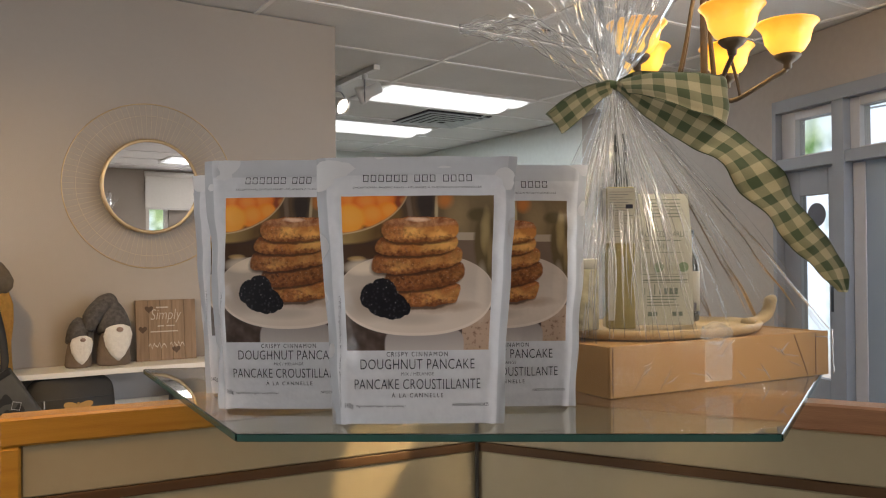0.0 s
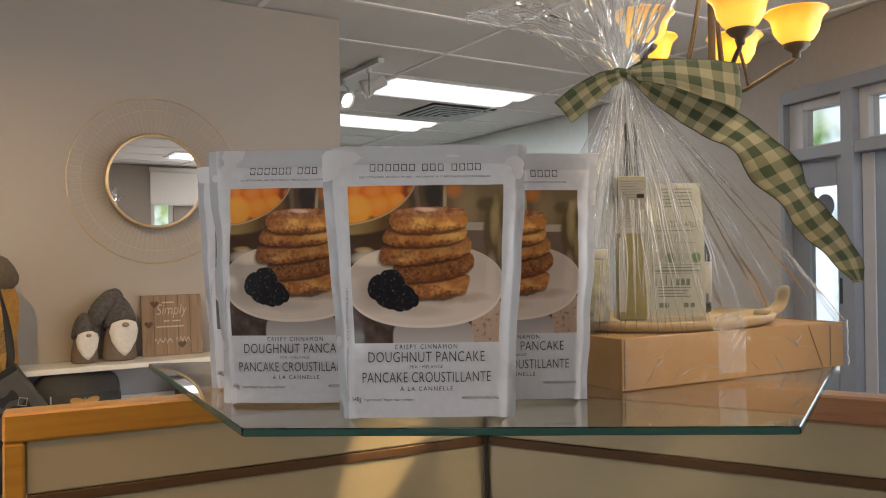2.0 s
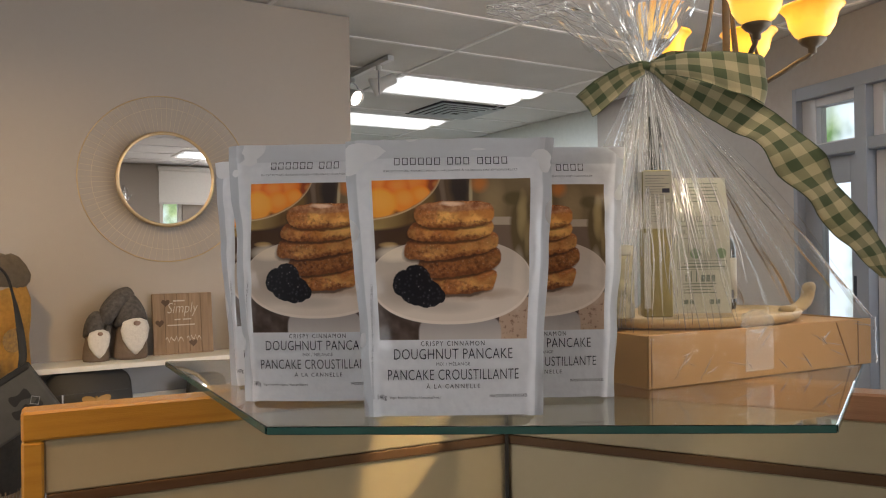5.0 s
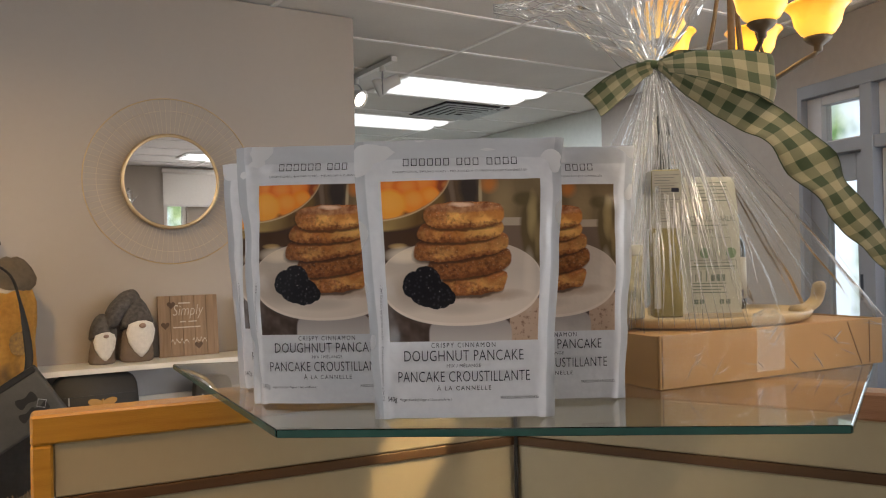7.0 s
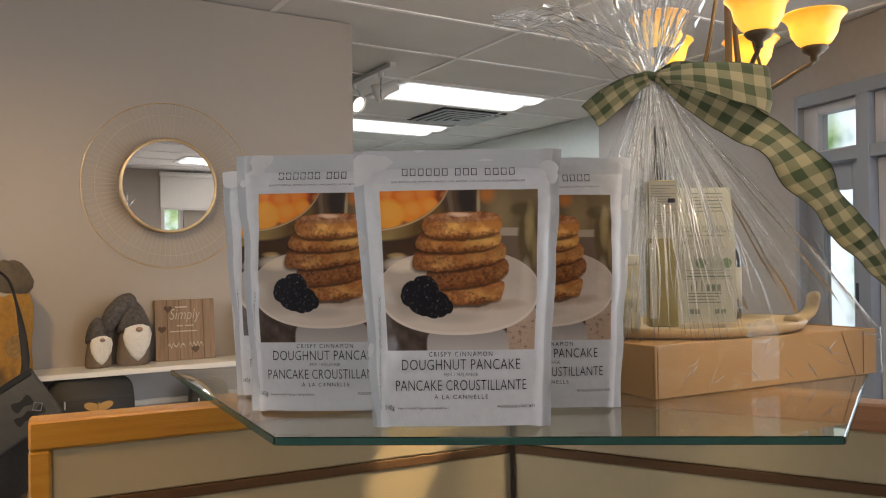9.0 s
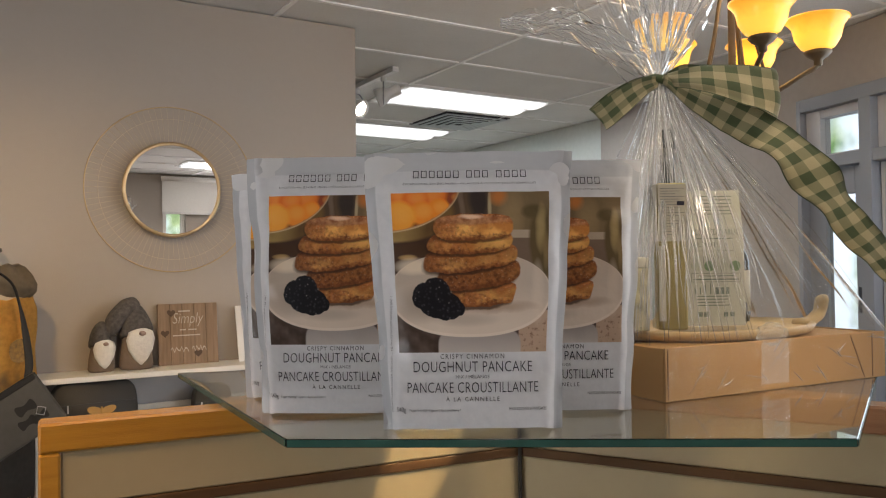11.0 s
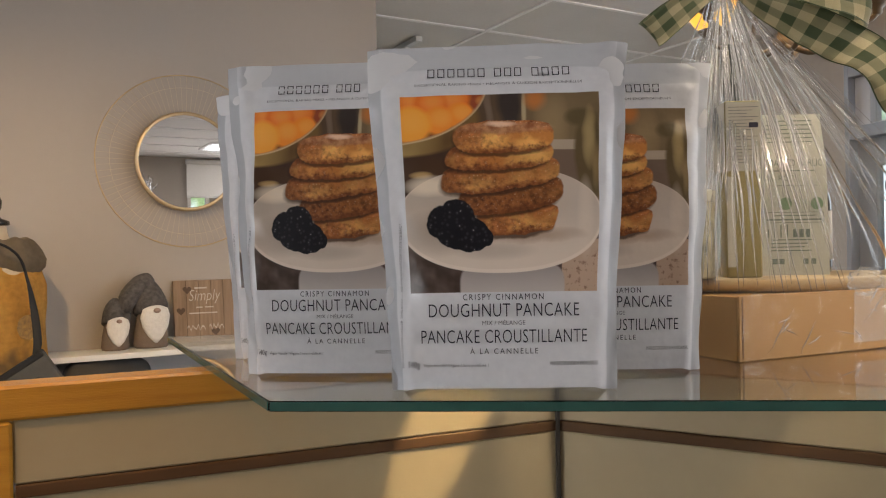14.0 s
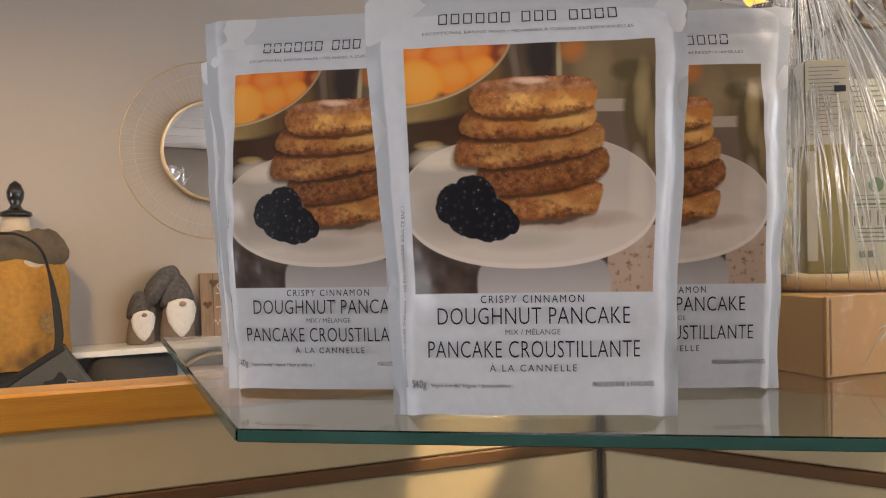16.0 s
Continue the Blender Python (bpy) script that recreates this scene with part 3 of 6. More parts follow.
def pouch(m, label, seed):
    """A stand-up film pouch: printed front, back, gusseted foot, sealed top and lettering that follows its bulge."""
    t = thing("baking_mix_pouch", m, label, "pouch", "pouches of baking mix on the glass")
    off = Vector((seed * 3.7, seed * 1.3, 0))

    def half(v):
        return PB + (PT - PB) * v ** 0.9

    def front(u, v):
        """How far the front stands out."""
        a = abs(u)
        k = min(max((0.925 + 0.02 * noise.noise(Vector((v * 6, u, seed))) - a) / 0.135, 0), 1)
        k = k * k * (3 - 2 * k)
        deep = 0.033 * min(1, max(0, (0.93 - v) / 0.55)) ** 0.8 * (0.72 + 0.28 * min(1, v / 0.22))
        d = deep * (0.74 * k + 0.26 * (1 - u * u))
        edge = min(1, max(0, (a - 0.6) / 0.2)) * (1 - max(0, (a - 0.97) / 0.03) * 0.5)
        n = noise.noise(Vector((u * 2.6, v * 5.5, 0)) + off) + 0.5 * noise.noise(Vector((u * 5, v * 14, 3)) + off)
        d += n * 0.0033 * (0.30 + 0.9 * edge) * min(1, v * 8)
        d += 0.0060 * edge * noise.noise(Vector((u * 1.5, v * 9, 7)) + off)
        d += 0.0022 * math.exp(-((a - 0.84) / 0.05) ** 2) * abs(noise.noise(Vector((u, v * 17, 11)) + off)) * min(1, v * 6)
        if v > 0.88:
            d += 0.0014 * math.exp(-((v - 0.915) / 0.006) ** 2) + 0.0012 * noise.noise(Vector((u * 3, v * 40, 1)) + off)
        return d + 0.0008

    def bend(u):
        """The sealed sides fold back."""
        return 0.055 * max(0, abs(u) - 0.875) * (1 + 0.5 * noise.noise(Vector((u * 3, seed, 2))))

    def skin(sign, nu=64, nv=72):
        bm = bmesh.new()
        uvl = bm.loops.layers.uv.new("print")
        rows = []
        for j in range(nv + 1):
            v = j / nv
            row = []
            for i in range(nu + 1):
                u = -1 + 2 * i / nu
                top = 0.0016 * noise.noise(Vector((u * 2, seed, 0))) * (v ** 6)
                arch = min(1, max(0, (0.90 - abs(u)) / 0.14))
                lift = 0.0030 * arch * arch * (3 - 2 * arch) * max(0, 1 - v * 20) if sign < 0 else 0
                wx = half(v) * u + 0.0035 * noise.noise(Vector((v * 5, seed * 2.7, u))) * abs(u) ** 3
                row.append((bm.verts.new((wx, sign * front(u, v) + bend(u) * min(1, v * 5), v * PH + top + lift)), u, v))
            rows.append(row)
        for j in range(nv):
            for i in range(nu):
                quad = [rows[j][i], rows[j][i + 1], rows[j + 1][i + 1], rows[j + 1][i]]
                fc = bm.faces.new([c[0] for c in quad])
                for lp, c in zip(fc.loops, quad):
                    lp[uvl].uv = ((c[1] + 0.755) / 1.525, (c[2] - 0.2715) / 0.5745)
        return bm
    part("front_panel", skin(-1), PRINT, t, "white film printed with a stack of pancakes", True)
    part("back_panel", skin(1, 16, 24), FILM, t, "", True)
    bm = bmesh.new()
    n = 24
    fr = [bm.verts.new((half(0) * (-1 + 2 * i / n), -front(-1 + 2 * i / n, 0) + 0.0006, 0.006)) for i in range(n + 1)]
    bk = [bm.verts.new((half(0) * (-1 + 2 * i / n), front(-1 + 2 * i / n, 0) - 0.0006, 0.006)) for i in range(n + 1)]
    for i in range(n):
        bm.faces.new((fr[i], fr[i + 1], bk[i + 1], bk[i]))
    part("foot_gusset", bm, FILM, t)

    def put(name, vs, fs, ink, label=""):
        bm = bmesh.new()
        made = []
        for x, z in vs:
            v = z / PH
            made.append(bm.verts.new((x, -front(x / half(v), v) + bend(x / half(v)) - 0.0015, z)))
        for f in fs:
            try:
                bm.faces.new([made[k] for k in f])
            except ValueError:
                pass
        return part(name, bm, ink, t, label)
    for words, cx, z, w, h, ink in LINES:
        vs, fs = letters(words, w, h, spacing=1.35 if words.startswith(("CRISPY", "\u00c0 LA")) else 1.05, bold=-0.009 if h > 0.01 else 0.0)
        put("lettering", vs + np.array([cx, z]), fs, (INK, INK_GREY)[ink])
    # name of the maker, as plain bars
    for start, count in ((-0.060, 6), (-0.003, 3), (0.029, 4)):
        for k in range(count):
            x0 = start + 0.0086 * k
            for xa, xb, za, zb in ((0, 0.0008, 0, 0.0083), (0.0052, 0.0060, 0, 0.0083), (0.0008, 0.0052, 0, 0.0008), (0.0008, 0.0052, 0.0075, 0.0083)):
                put("name_bar", [(x0 + xa, 0.2642 + za), (x0 + xb, 0.2642 + za), (x0 + xb, 0.2642 + zb), (x0 + xa, 0.2642 + zb)], [(0, 1, 2, 3)], INK)
    # the warning that runs up the side
    sv, sf = letters("DO NOT LOOK UNDER THIS BAG! \u2014 NE PAS REGARDER SOUS CE SAC !", 0.118, 0.0024)
    put("side_lettering", np.stack([-sv[:, 1] - 0.0815 + 0.0 * sv[:, 0], sv[:, 0] + 0.078], 1), sf, INK_GREY)
    return t


def stand(x, y, yaw, lean):
    return pose(x, y, GLASS + 0.0004, -lean, 0, yaw)


pouch(stand(0.213, 1.967, 0.5, 5.0), "white stand-up pouch of doughnut pancake mix at the glass edge", 1)
pouch(stand(0.062, 2.062, -2.0, 1.5) @ Matrix.Diagonal((1, 1, 1.022, 1)), "white stand-up pouch of doughnut pancake mix behind the front one", 2)
pouch(stand(0.013, 2.172, -2.0, 0.5), "white stand-up pouch mostly hidden behind two others", 3)
pouch(stand(0.308, 2.066, 1.0, 2.5), "white stand-up pouch of doughnut pancake mix beside the gift box", 4)

# ---- the gift box on the glass ----
BOX_M = Matrix.Translation((0.450, 2.106, GLASS + 0.0004)) @ Matrix.Rotation(math.atan2(0.202, 0.374), 4, "Z")
KRAFT = mat("kraft_cardboard", (0.50, 0.285, 0.105), 0.6, grain=0.6, scale=16, bump=0.2, bump_scale=90, second=(0.42, 0.23, 0.078))
KRAFT_DARK = mat("cut_cardboard_edge", (0.24, 0.13, 0.06), 0.8, grain=0.5, scale=60)
BL, BW, BH = 0.425, 0.25, 0.066
carton = thing("cardboard_box", BOX_M, "shallow brown kraft cardboard box with flaps on the glass shelf", "box")
W = 0.0025
bm = bmesh.new()
box(bm, 0, BL, 0, W, 0, BH, 0.0008)
part("front_wall", bm, KRAFT, carton)
bm = bmesh.new()
box(bm, 0, W, W + 0.0004, BW, 0, BH - 0.001, 0.0008)
part("side_wall", bm, KRAFT, carton)
bm = bmesh.new()
box(bm, BL - W, BL, W + 0.0004, BW, 0, BH - 0.001, 0.0008)
part("side_wall", bm, KRAFT, carton)
bm = bmesh.new()
box(bm, W + 0.0004, BL - W - 0.0004, BW - W, BW, 0, BH - 0.001, 0.0008)
part("rear_wall", bm, KRAFT, carton)
bm = bmesh.new()
box(bm, W, BL - W, W, BW - W, 0.001, 0.004)
part("base", bm, KRAFT, carton)
bm = bmesh.new()
box(bm, W, BL - W, W + 0.0005, BW - W, BH - 0.006, BH - 0.003)
part("lid", bm, KRAFT, carton)
for x, lean in ((0.362, -26), (0.395, 0), (0.0045, 0)):
    bm = bmesh.new()
    box(bm, -0.0008, 0.0008, -0.0006, 0.0, -BH / 2 / math.cos(radians(lean)) * 0.92, BH / 2 / math.cos(radians(lean)) * 0.92, m=pose(x, 0, BH / 2, 0, lean, 0))
    part("fold_line", bm, KRAFT_DARK, carton)

# clear film: pleated cone from the knot to the box, and the gathered top
def film_material(name, haze, gloss, rough):
    m = bpy.data.materials.new(name)
    m.use_nodes = True
    nt = m.node_tree
    nt.nodes.remove(nt.nodes["Principled BSDF"])
    out = nt.nodes["Material Output"]
    clear = nt.nodes.new("ShaderNodeBsdfTransparent")
    clear.inputs[0].default_value = (0.975, 0.975, 0.97, 1)
    shine = nt.nodes.new("ShaderNodeBsdfGlossy")
    shine.inputs["Roughness"].default_value = rough
    milk = nt.nodes.new("ShaderNodeBsdfDiffuse")
    milk.inputs[0].default_value = (0.8, 0.8, 0.8, 1)
    fres = nt.nodes.new("ShaderNodeLayerWeight")
    fres.inputs["Blend"].default_value = gloss
    tc = nt.nodes.new("ShaderNodeTexCoord")
    nz = nt.nodes.new("ShaderNodeTexNoise")
    nz.inputs["Scale"].default_value, nz.inputs["Detail"].default_value = 45, 4
    nt.links.new(tc.outputs["Object"], nz.inputs["Vector"])
    bump = nt.nodes.new("ShaderNodeBump")
    bump.inputs["Strength"].default_value, bump.inputs["Distance"].default_value = 0.5, 0.004
    nt.links.new(nz.outputs["Fac"], bump.inputs["Height"])
    nt.links.new(bump.outputs[0], shine.inputs["Normal"])
    a = nt.nodes.new("ShaderNodeMixShader")
    b = nt.nodes.new("ShaderNodeMixShader")
    a.inputs[0].default_value = haze
    nt.links.new(clear.outputs[0], a.inputs[1])
    nt.links.new(milk.outputs[0], a.inputs[2])
    nt.links.new(fres.outputs["Fresnel"], b.inputs[0])
    nt.links.new(a.outputs[0], b.inputs[1])
    nt.links.new(shine.outputs[0], b.inputs[2])
    nt.links.new(b.outputs[0], out.inputs["Surface"])
    return m


CLEAR = film_material("clear_cellophane", 0.03, 0.13, 0.05)
CLEAR_TUFT = film_material("clear_cellophane_tuft", 0.11, 0.08, 0.14)
# strong white haze here stands for highlights along the creases
CREASE = film_material("crease_highlight_film", 0.40, 0.60, 0.09)
CLEAR_BOX = film_material("clear_cellophane_box", 0.03, 0.17, 0.06)
KNOT = Vector((0.508, 2.335, 1.742))
wrap = thing("cellophane_wrap", Matrix(), "clear crinkled cellophane gathered in a tuft over the gift box", "cellophane")


def rim_point(a):
    """Where the film meets the box, going round it."""
    e = 0.004
    x0, x1, y0, y1 = -e, BL + e, -e, BW + e
    per = 2 * (x1 - x0 + y1 - y0)
    d = (a % 1.0) * per
    for p, q in (((x0, y0), (x1, y0)), ((x1, y0), (x1, y1)), ((x1, y1), (x0, y1)), ((x0, y1), (x0, y0))):
        ln = abs(q[0] - p[0]) + abs(q[1] - p[1])
        if d <= ln:
            k = d / ln
            return Vector((p[0] + (q[0] - p[0]) * k, p[1] + (q[1] - p[1]) * k))
        d -= ln
    return Vector((x0, y0))


def pleat(a, seed):
    """Sharp folds that fan out of the knot."""
    s = 0.0
    for k, (n, w) in enumerate(((13, 0.9), (29, 0.6), (47, 0.35), (7, 0.6))):
        ph = (a * n + 0.37 * seed + k * 0.21 + 0.35 * noise.noise(Vector((a * 9, seed, k)))) % 1.0
        s += w * (abs(ph * 2 - 1) ** 0.7 - 0.5)
    return s


def cone(seed, swell, amp, n=420, rows=26):
    bm = bmesh.new()
    grid_v = []
    for j in range(rows + 1):
        h = j / rows
        ring = []
        for i in range(n):
            a = i / n
            r2 = rim_point(a)
            low = BOX_M @ Vector((r2.x, r2.y, BH + 0.002))
            mid = low.lerp(KNOT, h)
            out = Vector((low.x - KNOT.x, low.y - KNOT.y, 0)).normalized()
            side = Vector((-out.y, out.x, 0))
            bulge = swell * math.sin(math.pi * min(1, h * 1.05)) * (1 - 0.5 * h)
            fold = pleat(a, seed) * amp * (0.16 + 0.84 * math.sin(math.pi * min(1, h ** 0.75)) ) * (1 - 0.55 * h)
            crumple = noise.noise(Vector((a * 30, h * 7, seed))) * 0.006 * (1 - h)
            neck = 0.013 * h ** 6
            ring.append(bm.verts.new(mid + out * (bulge + fold + crumple + neck) + side * (0.004 * noise.noise(Vector((a * 17, h * 5, seed + 4))) * (1 - h))))
        grid_v.append(ring)
    for j in range(rows):
        for i in range(n):
            bm.faces.new((grid_v[j][i], grid_v[j][(i + 1) % n], grid_v[j + 1][(i + 1) % n], grid_v[j + 1][i]))
    return bm


part("skirt", cone(1, 0.014, 0.009), CLEAR, wrap, "", True)
# film that wraps the box's walls, loose and creased
bm = bmesh.new()
rows_v = []
n = 260
for j in range(9):
    h = j / 8
    ring = []
    for i in range(n):
        a = i / n
        r2 = rim_point(a)
        c = Vector((r2.x - BL / 2, r2.y - BW / 2))
        k = 0.0015 + 0.005 * abs(noise.noise(Vector((a * 26 + h * 3.5, h * 2.2, 2)))) + 0.003 * abs(noise.noise(Vector((a * 60 + h * 6, h * 5, 8))))
        o = c.normalized() * k
        ring.append(bm.verts.new(BOX_M @ Vector((r2.x + o.x, r2.y + o.y, 0.0008 + (BH + 0.0012) * h))))
    rows_v.append(ring)
for j in range(8):
    for i in range(n):
        bm.faces.new((rows_v[j][i], rows_v[j][(i + 1) % n], rows_v[j + 1][(i + 1) % n], rows_v[j + 1][i]))
part("box_wrap", bm, CLEAR_BOX, wrap, "", True)


def tuft(angle, spread, length, lean, seed, segs=34, rows=18):
    """A crumpled fan of film above the knot."""
    bm = bmesh.new()
    vs = []
    for j in range(rows + 1):
        h = j / rows
        row = []
        for i in range(segs + 1):
            s = i / segs * 2 - 1
            w = 0.010 + spread * h ** 0.85
            edge = 1 + 0.22 * noise.noise(Vector((s * 3, seed, 0)))
            zig = (abs(((s * 2.5 + seed * 0.3 + 0.25 * noise.noise(Vector((h * 4, seed, 1)))) % 1.0) * 2 - 1) - 0.5) * 0.040 * (0.2 + h) + 0.045 * h * noise.noise(Vector((s * 4, h * 5, seed)))
            fine = 0.007 * noise.noise(Vector((s * 9, h * 9, seed + 2)))
            p = Vector((s * w, zig + fine, 0.01 + length * h * edge + 0.012 * noise.noise(Vector((s * 6, h * 5, seed + 9)))))
            row.append(bm.verts.new(p))
        vs.append(row)
    for j in range(rows):
        for i in range(segs):
            bm.faces.new((vs[j][i], vs[j][i + 1], vs[j + 1][i + 1], vs[j + 1][i]))
    m = Matrix.Translation(KNOT) @ Matrix.Rotation(radians(angle), 4, "Z") @ Matrix.Rotation(radians(lean), 4, "Y")
    bmesh.ops.transform(bm, matrix=m, verts=bm.verts)
    return bm


for ang, spr, ln, lean, sd in ((0, 0.12, 0.25, 8, 1), (32, 0.11, 0.23, 14, 2), (-28, 0.12, 0.25, -2, 3), (8, 0.09, 0.2, -26, 6)):
    part("tuft", tuft(ang, spr, ln, lean, sd), CLEAR_TUFT, wrap)
# the long corner of film that sticks out sideways
bm = bmesh.new()
vs = []
for j in range(31):
    h = j / 30
    row = []
    for i in range(15):
        s = i / 14 * 2 - 1
        c = KNOT + Vector((-0.02 - 0.215 * h ** 0.9, -0.03 * h, 0.025 + 0.062 * min(1, h * 2.2)))
        w = 0.018 + 0.022 * math.sin(math.pi * min(1, h * 0.9))
        row.append(bm.verts.new(c + Vector((0.012 * noise.noise(Vector((h * 9, s * 2, 3))), 0.016 * noise.noise(Vector((h * 11, s * 3, 5))),
                                           s * w * (1.1 - 0.8 * h) + 0.012 * noise.noise(Vector((h * 13, s * 3, 1)))))))
    vs.append(row)
for j in range(30):
    for i in range(14):
        bm.faces.new((vs[j][i], vs[j][i + 1], vs[j + 1][i + 1], vs[j + 1][i]))
part("loose_corner", bm, CLEAR_TUFT, wrap)

# sharp creases where the film is folded on itself, whitened to stand for highlights
rng = random.Random(7)
for k in range(84):
    a = rng.random() * 0.18 - 0.07 if k < 44 else (rng.random() * 0.40 if k < 72 else rng.random())
    r2 = rim_point(a % 1.0)
    low = BOX_M @ Vector((r2.x, r2.y, BH + 0.002))
    out = Vector((low.x - KNOT.x, low.y - KNOT.y, 0)).normalized()
    h0, h1 = rng.choice(((0.0, 1.0), (0.25, 1.0), (0.45, 1.0), (0.0, 0.6), (0.6, 1.0), (0.7, 1.0)))
    pts = []
    for j in range(13):
        h = h0 + (h1 - h0) * j / 12
        sw = 0.016 * math.sin(math.pi * h) + 0.006 * (1 - h) * noise.noise(Vector((k, h * 4, 0))) + 0.013 * h ** 6
        pts.append(low.lerp(KNOT, h) + out * sw + Vector((-out.y, out.x, 0)) * 0.010 * noise.noise(Vector((k * 2.3, h * 2.5, 4))) * (1 - h))
    bm = bmesh.new()
    w = rng.choice((0.0003, 0.0004, 0.0006, 0.0009))
    tube(bm, pts, [w * (0.5 + 0.9 * abs(noise.noise(Vector((k, j * 0.9, 2))))) for j in range(13)], 5)
    part("crease", bm, CREASE, wrap, "", True)
for k in range(18):
    ang, ln, sp = rng.random() * 6.28, 0.12 + 0.13 * rng.random(), 0.2 + 0.45 * rng.random()
    pts = [KNOT + Vector((math.cos(ang) * sp * ln * h + 0.008 * noise.noise(Vector((k, h * 5, 1))) + 0.03 * h, math.sin(ang) * 0.6 * sp * ln * h + 0.008 * noise.noise(Vector((k, h * 5, 6))), 0.01 + ln * h)) for h in (j / 10 for j in range(11))]
    bm = bmesh.new()
    tube(bm, pts, rng.choice((0.0003, 0.0005, 0.0007)), 5)
    part("crease", bm, CREASE, wrap, "", True)

for k in range(6):
    x, z = rng.random() * BL, rng.random() * BH
    ang, ln = rng.choice((0.5, -0.6, 1.2, 2.4, 0.1)) + rng.random() * 0.5, 0.03 + 0.07 * rng.random()
    pts = []
    for j in range(7):
        s = j / 6 - 0.5
        pts.append(BOX_M @ Vector((min(max(x + ln * s * math.cos(ang) + 0.003 * noise.noise(Vector((k, s * 4, 0))), 0.002), BL - 0.002), -0.0055 - 0.002 * noise.noise(Vector((k, s * 3, 5))),
                                   min(max(z + ln * s * math.sin(ang) + 0.003 * noise.noise(Vector((k, s * 4, 9))), 0.002), BH))))
    bm = bmesh.new()
    tube(bm, pts, [0.0001, 0.0003, 0.0005, 0.0006, 0.0005, 0.0003, 0.0001], 5)
    part("crease", bm, CREASE, wrap, "", True)

# clear tape over the front of the box
TAPE = film_material("clear_tape", 0.24, 0.16, 0.12)
bm = bmesh.new()
vs = [[bm.verts.new(BOX_M @ Vector((x, -0.0085 - 0.002 * noise.noise(Vector((x * 60, z * 60, 0))), z))) for x in (0.157, 0.174, 0.191, 0.208)] for z in (0.010, 0.022, 0.036, 0.050, 0.064)]
for j in range(4):
    for i in range(3):
        bm.faces.new((vs[j][i], vs[j][i + 1], vs[j + 1][i + 1], vs[j + 1][i]))
part("tape", bm, TAPE, wrap, "strip of clear tape", True)
bm = bmesh.new()
bmesh.ops.create_icosphere(bm, subdivisions=4, radius=1.0)
for v in bm.verts:
    v.co *= 1 + 0.45 * noise.noise(v.co * 2.6) + 0.22 * abs(noise.noise(v.co * 7))
    v.co = BOX_M @ Vector((0.184 + v.co.x * 0.024, -0.004 + v.co.y * 0.007, BH + 0.008 + v.co.z * 0.014))
part("bunched_film", bm, CLEAR_TUFT, wrap, "crumpled film gathered over the tape")

# gathered folds of film under the knot; their milky colour paints bright streaks
PLEAT = film_material("fold_streak_film", 0.22, 0.42, 0.07)
for k in range(34):
    a = (rng.random() * 0.19 - 0.08) if k < 26 else rng.random() * 0.40
    r2 = rim_point(a % 1.0)
    low = BOX_M @ Vector((r2.x, r2.y, BH + 0.002))
    out = Vector((low.x - KNOT.x, low.y - KNOT.y, 0)).normalized()
    h0 = rng.choice((0.02, 0.1, 0.25, 0.5))
    pts = [low.lerp(KNOT, h) + out * (0.020 * math.sin(math.pi * h) + 0.015 * h ** 6 + 0.004) + Vector((-out.y, out.x, 0)) * 0.014 * noise.noise(Vector((k * 1.7, h * 2.5, 14))) * (1 - h) for h in (h0 + (1 - h0) * j / 14 for j in range(15))]
    bm = bmesh.new()
    wide = 0.0024 if k < 26 else 0.0008
    tube(bm, pts, [(0.0003 + wide * math.sin(math.pi * min(1, (j + 0.3) / 10) * 0.5) * (1.15 - j / 14)) * (0.6 + 0.8 * abs(noise.noise(Vector((k, j * 0.5, 3))))) for j in range(15)], 6, 0.25)
    part("fold", bm, PLEAT, wrap, "", True)
# sharp wrinkles down the film's front and over the box, with glints coloured in
CRISP = film_material("fold_glint_film", 0.62, 0.5, 0.07)
SHARP = film_material("fold_highlight_film", 0.40, 0.5, 0.07)
for k in range(34):
    a = rng.random() * 0.22 - 0.08 if k < 24 else rng.random() * 0.36
    r2 = rim_point(a % 1.0)
    low = BOX_M @ Vector((r2.x, r2.y, BH + 0.002))
    out = Vector((low.x - KNOT.x, low.y - KNOT.y, 0)).normalized()
    h0 = 0.03 + 0.35 * rng.random()
    h1 = min(0.95, h0 + 0.25 + 0.5 * rng.random())
    pts = [low.lerp(KNOT, h) + out * (0.022 * math.sin(math.pi * h) + 0.015 * h ** 6 + 0.005) + Vector((-out.y, out.x, 0)) * 0.022 * noise.noise(Vector((k * 2.3, h * 3.5, 31))) * (1 - h) for h in (h0 + (h1 - h0) * j / 14 for j in range(15))]
    bm = bmesh.new()
    wide = 0.0009 + 0.0014 * rng.random()
    tube(bm, pts, [0.0002 + wide * math.sin(math.pi * j / 14) * (0.4 + abs(noise.noise(Vector((k, j * 0.7, 8))))) for j in range(15)], 6, 0.3)
    part("fold", bm, SHARP, wrap, "", True)
for k in range(15):
    x, z, tilt, ln = rng.uniform(0.03, 0.33), rng.uniform(0.012, 0.05), rng.uniform(-0.9, 0.9), rng.uniform(0.015, 0.04)
    pts = [BOX_M @ Vector((x + ln * s * math.cos(tilt) + 0.003 * noise.noise(Vector((k, s * 3, 5))), -0.0075, min(BH, max(0.004, z + ln * s * math.sin(tilt))))) for s in (j / 8 for j in range(9))]
    bm = bmesh.new()
    tube(bm, pts, [0.0002 + 0.0009 * math.sin(math.pi * j / 8) for j in range(9)], 5, 0.4)
    part("fold", bm, CRISP, wrap, "", True)
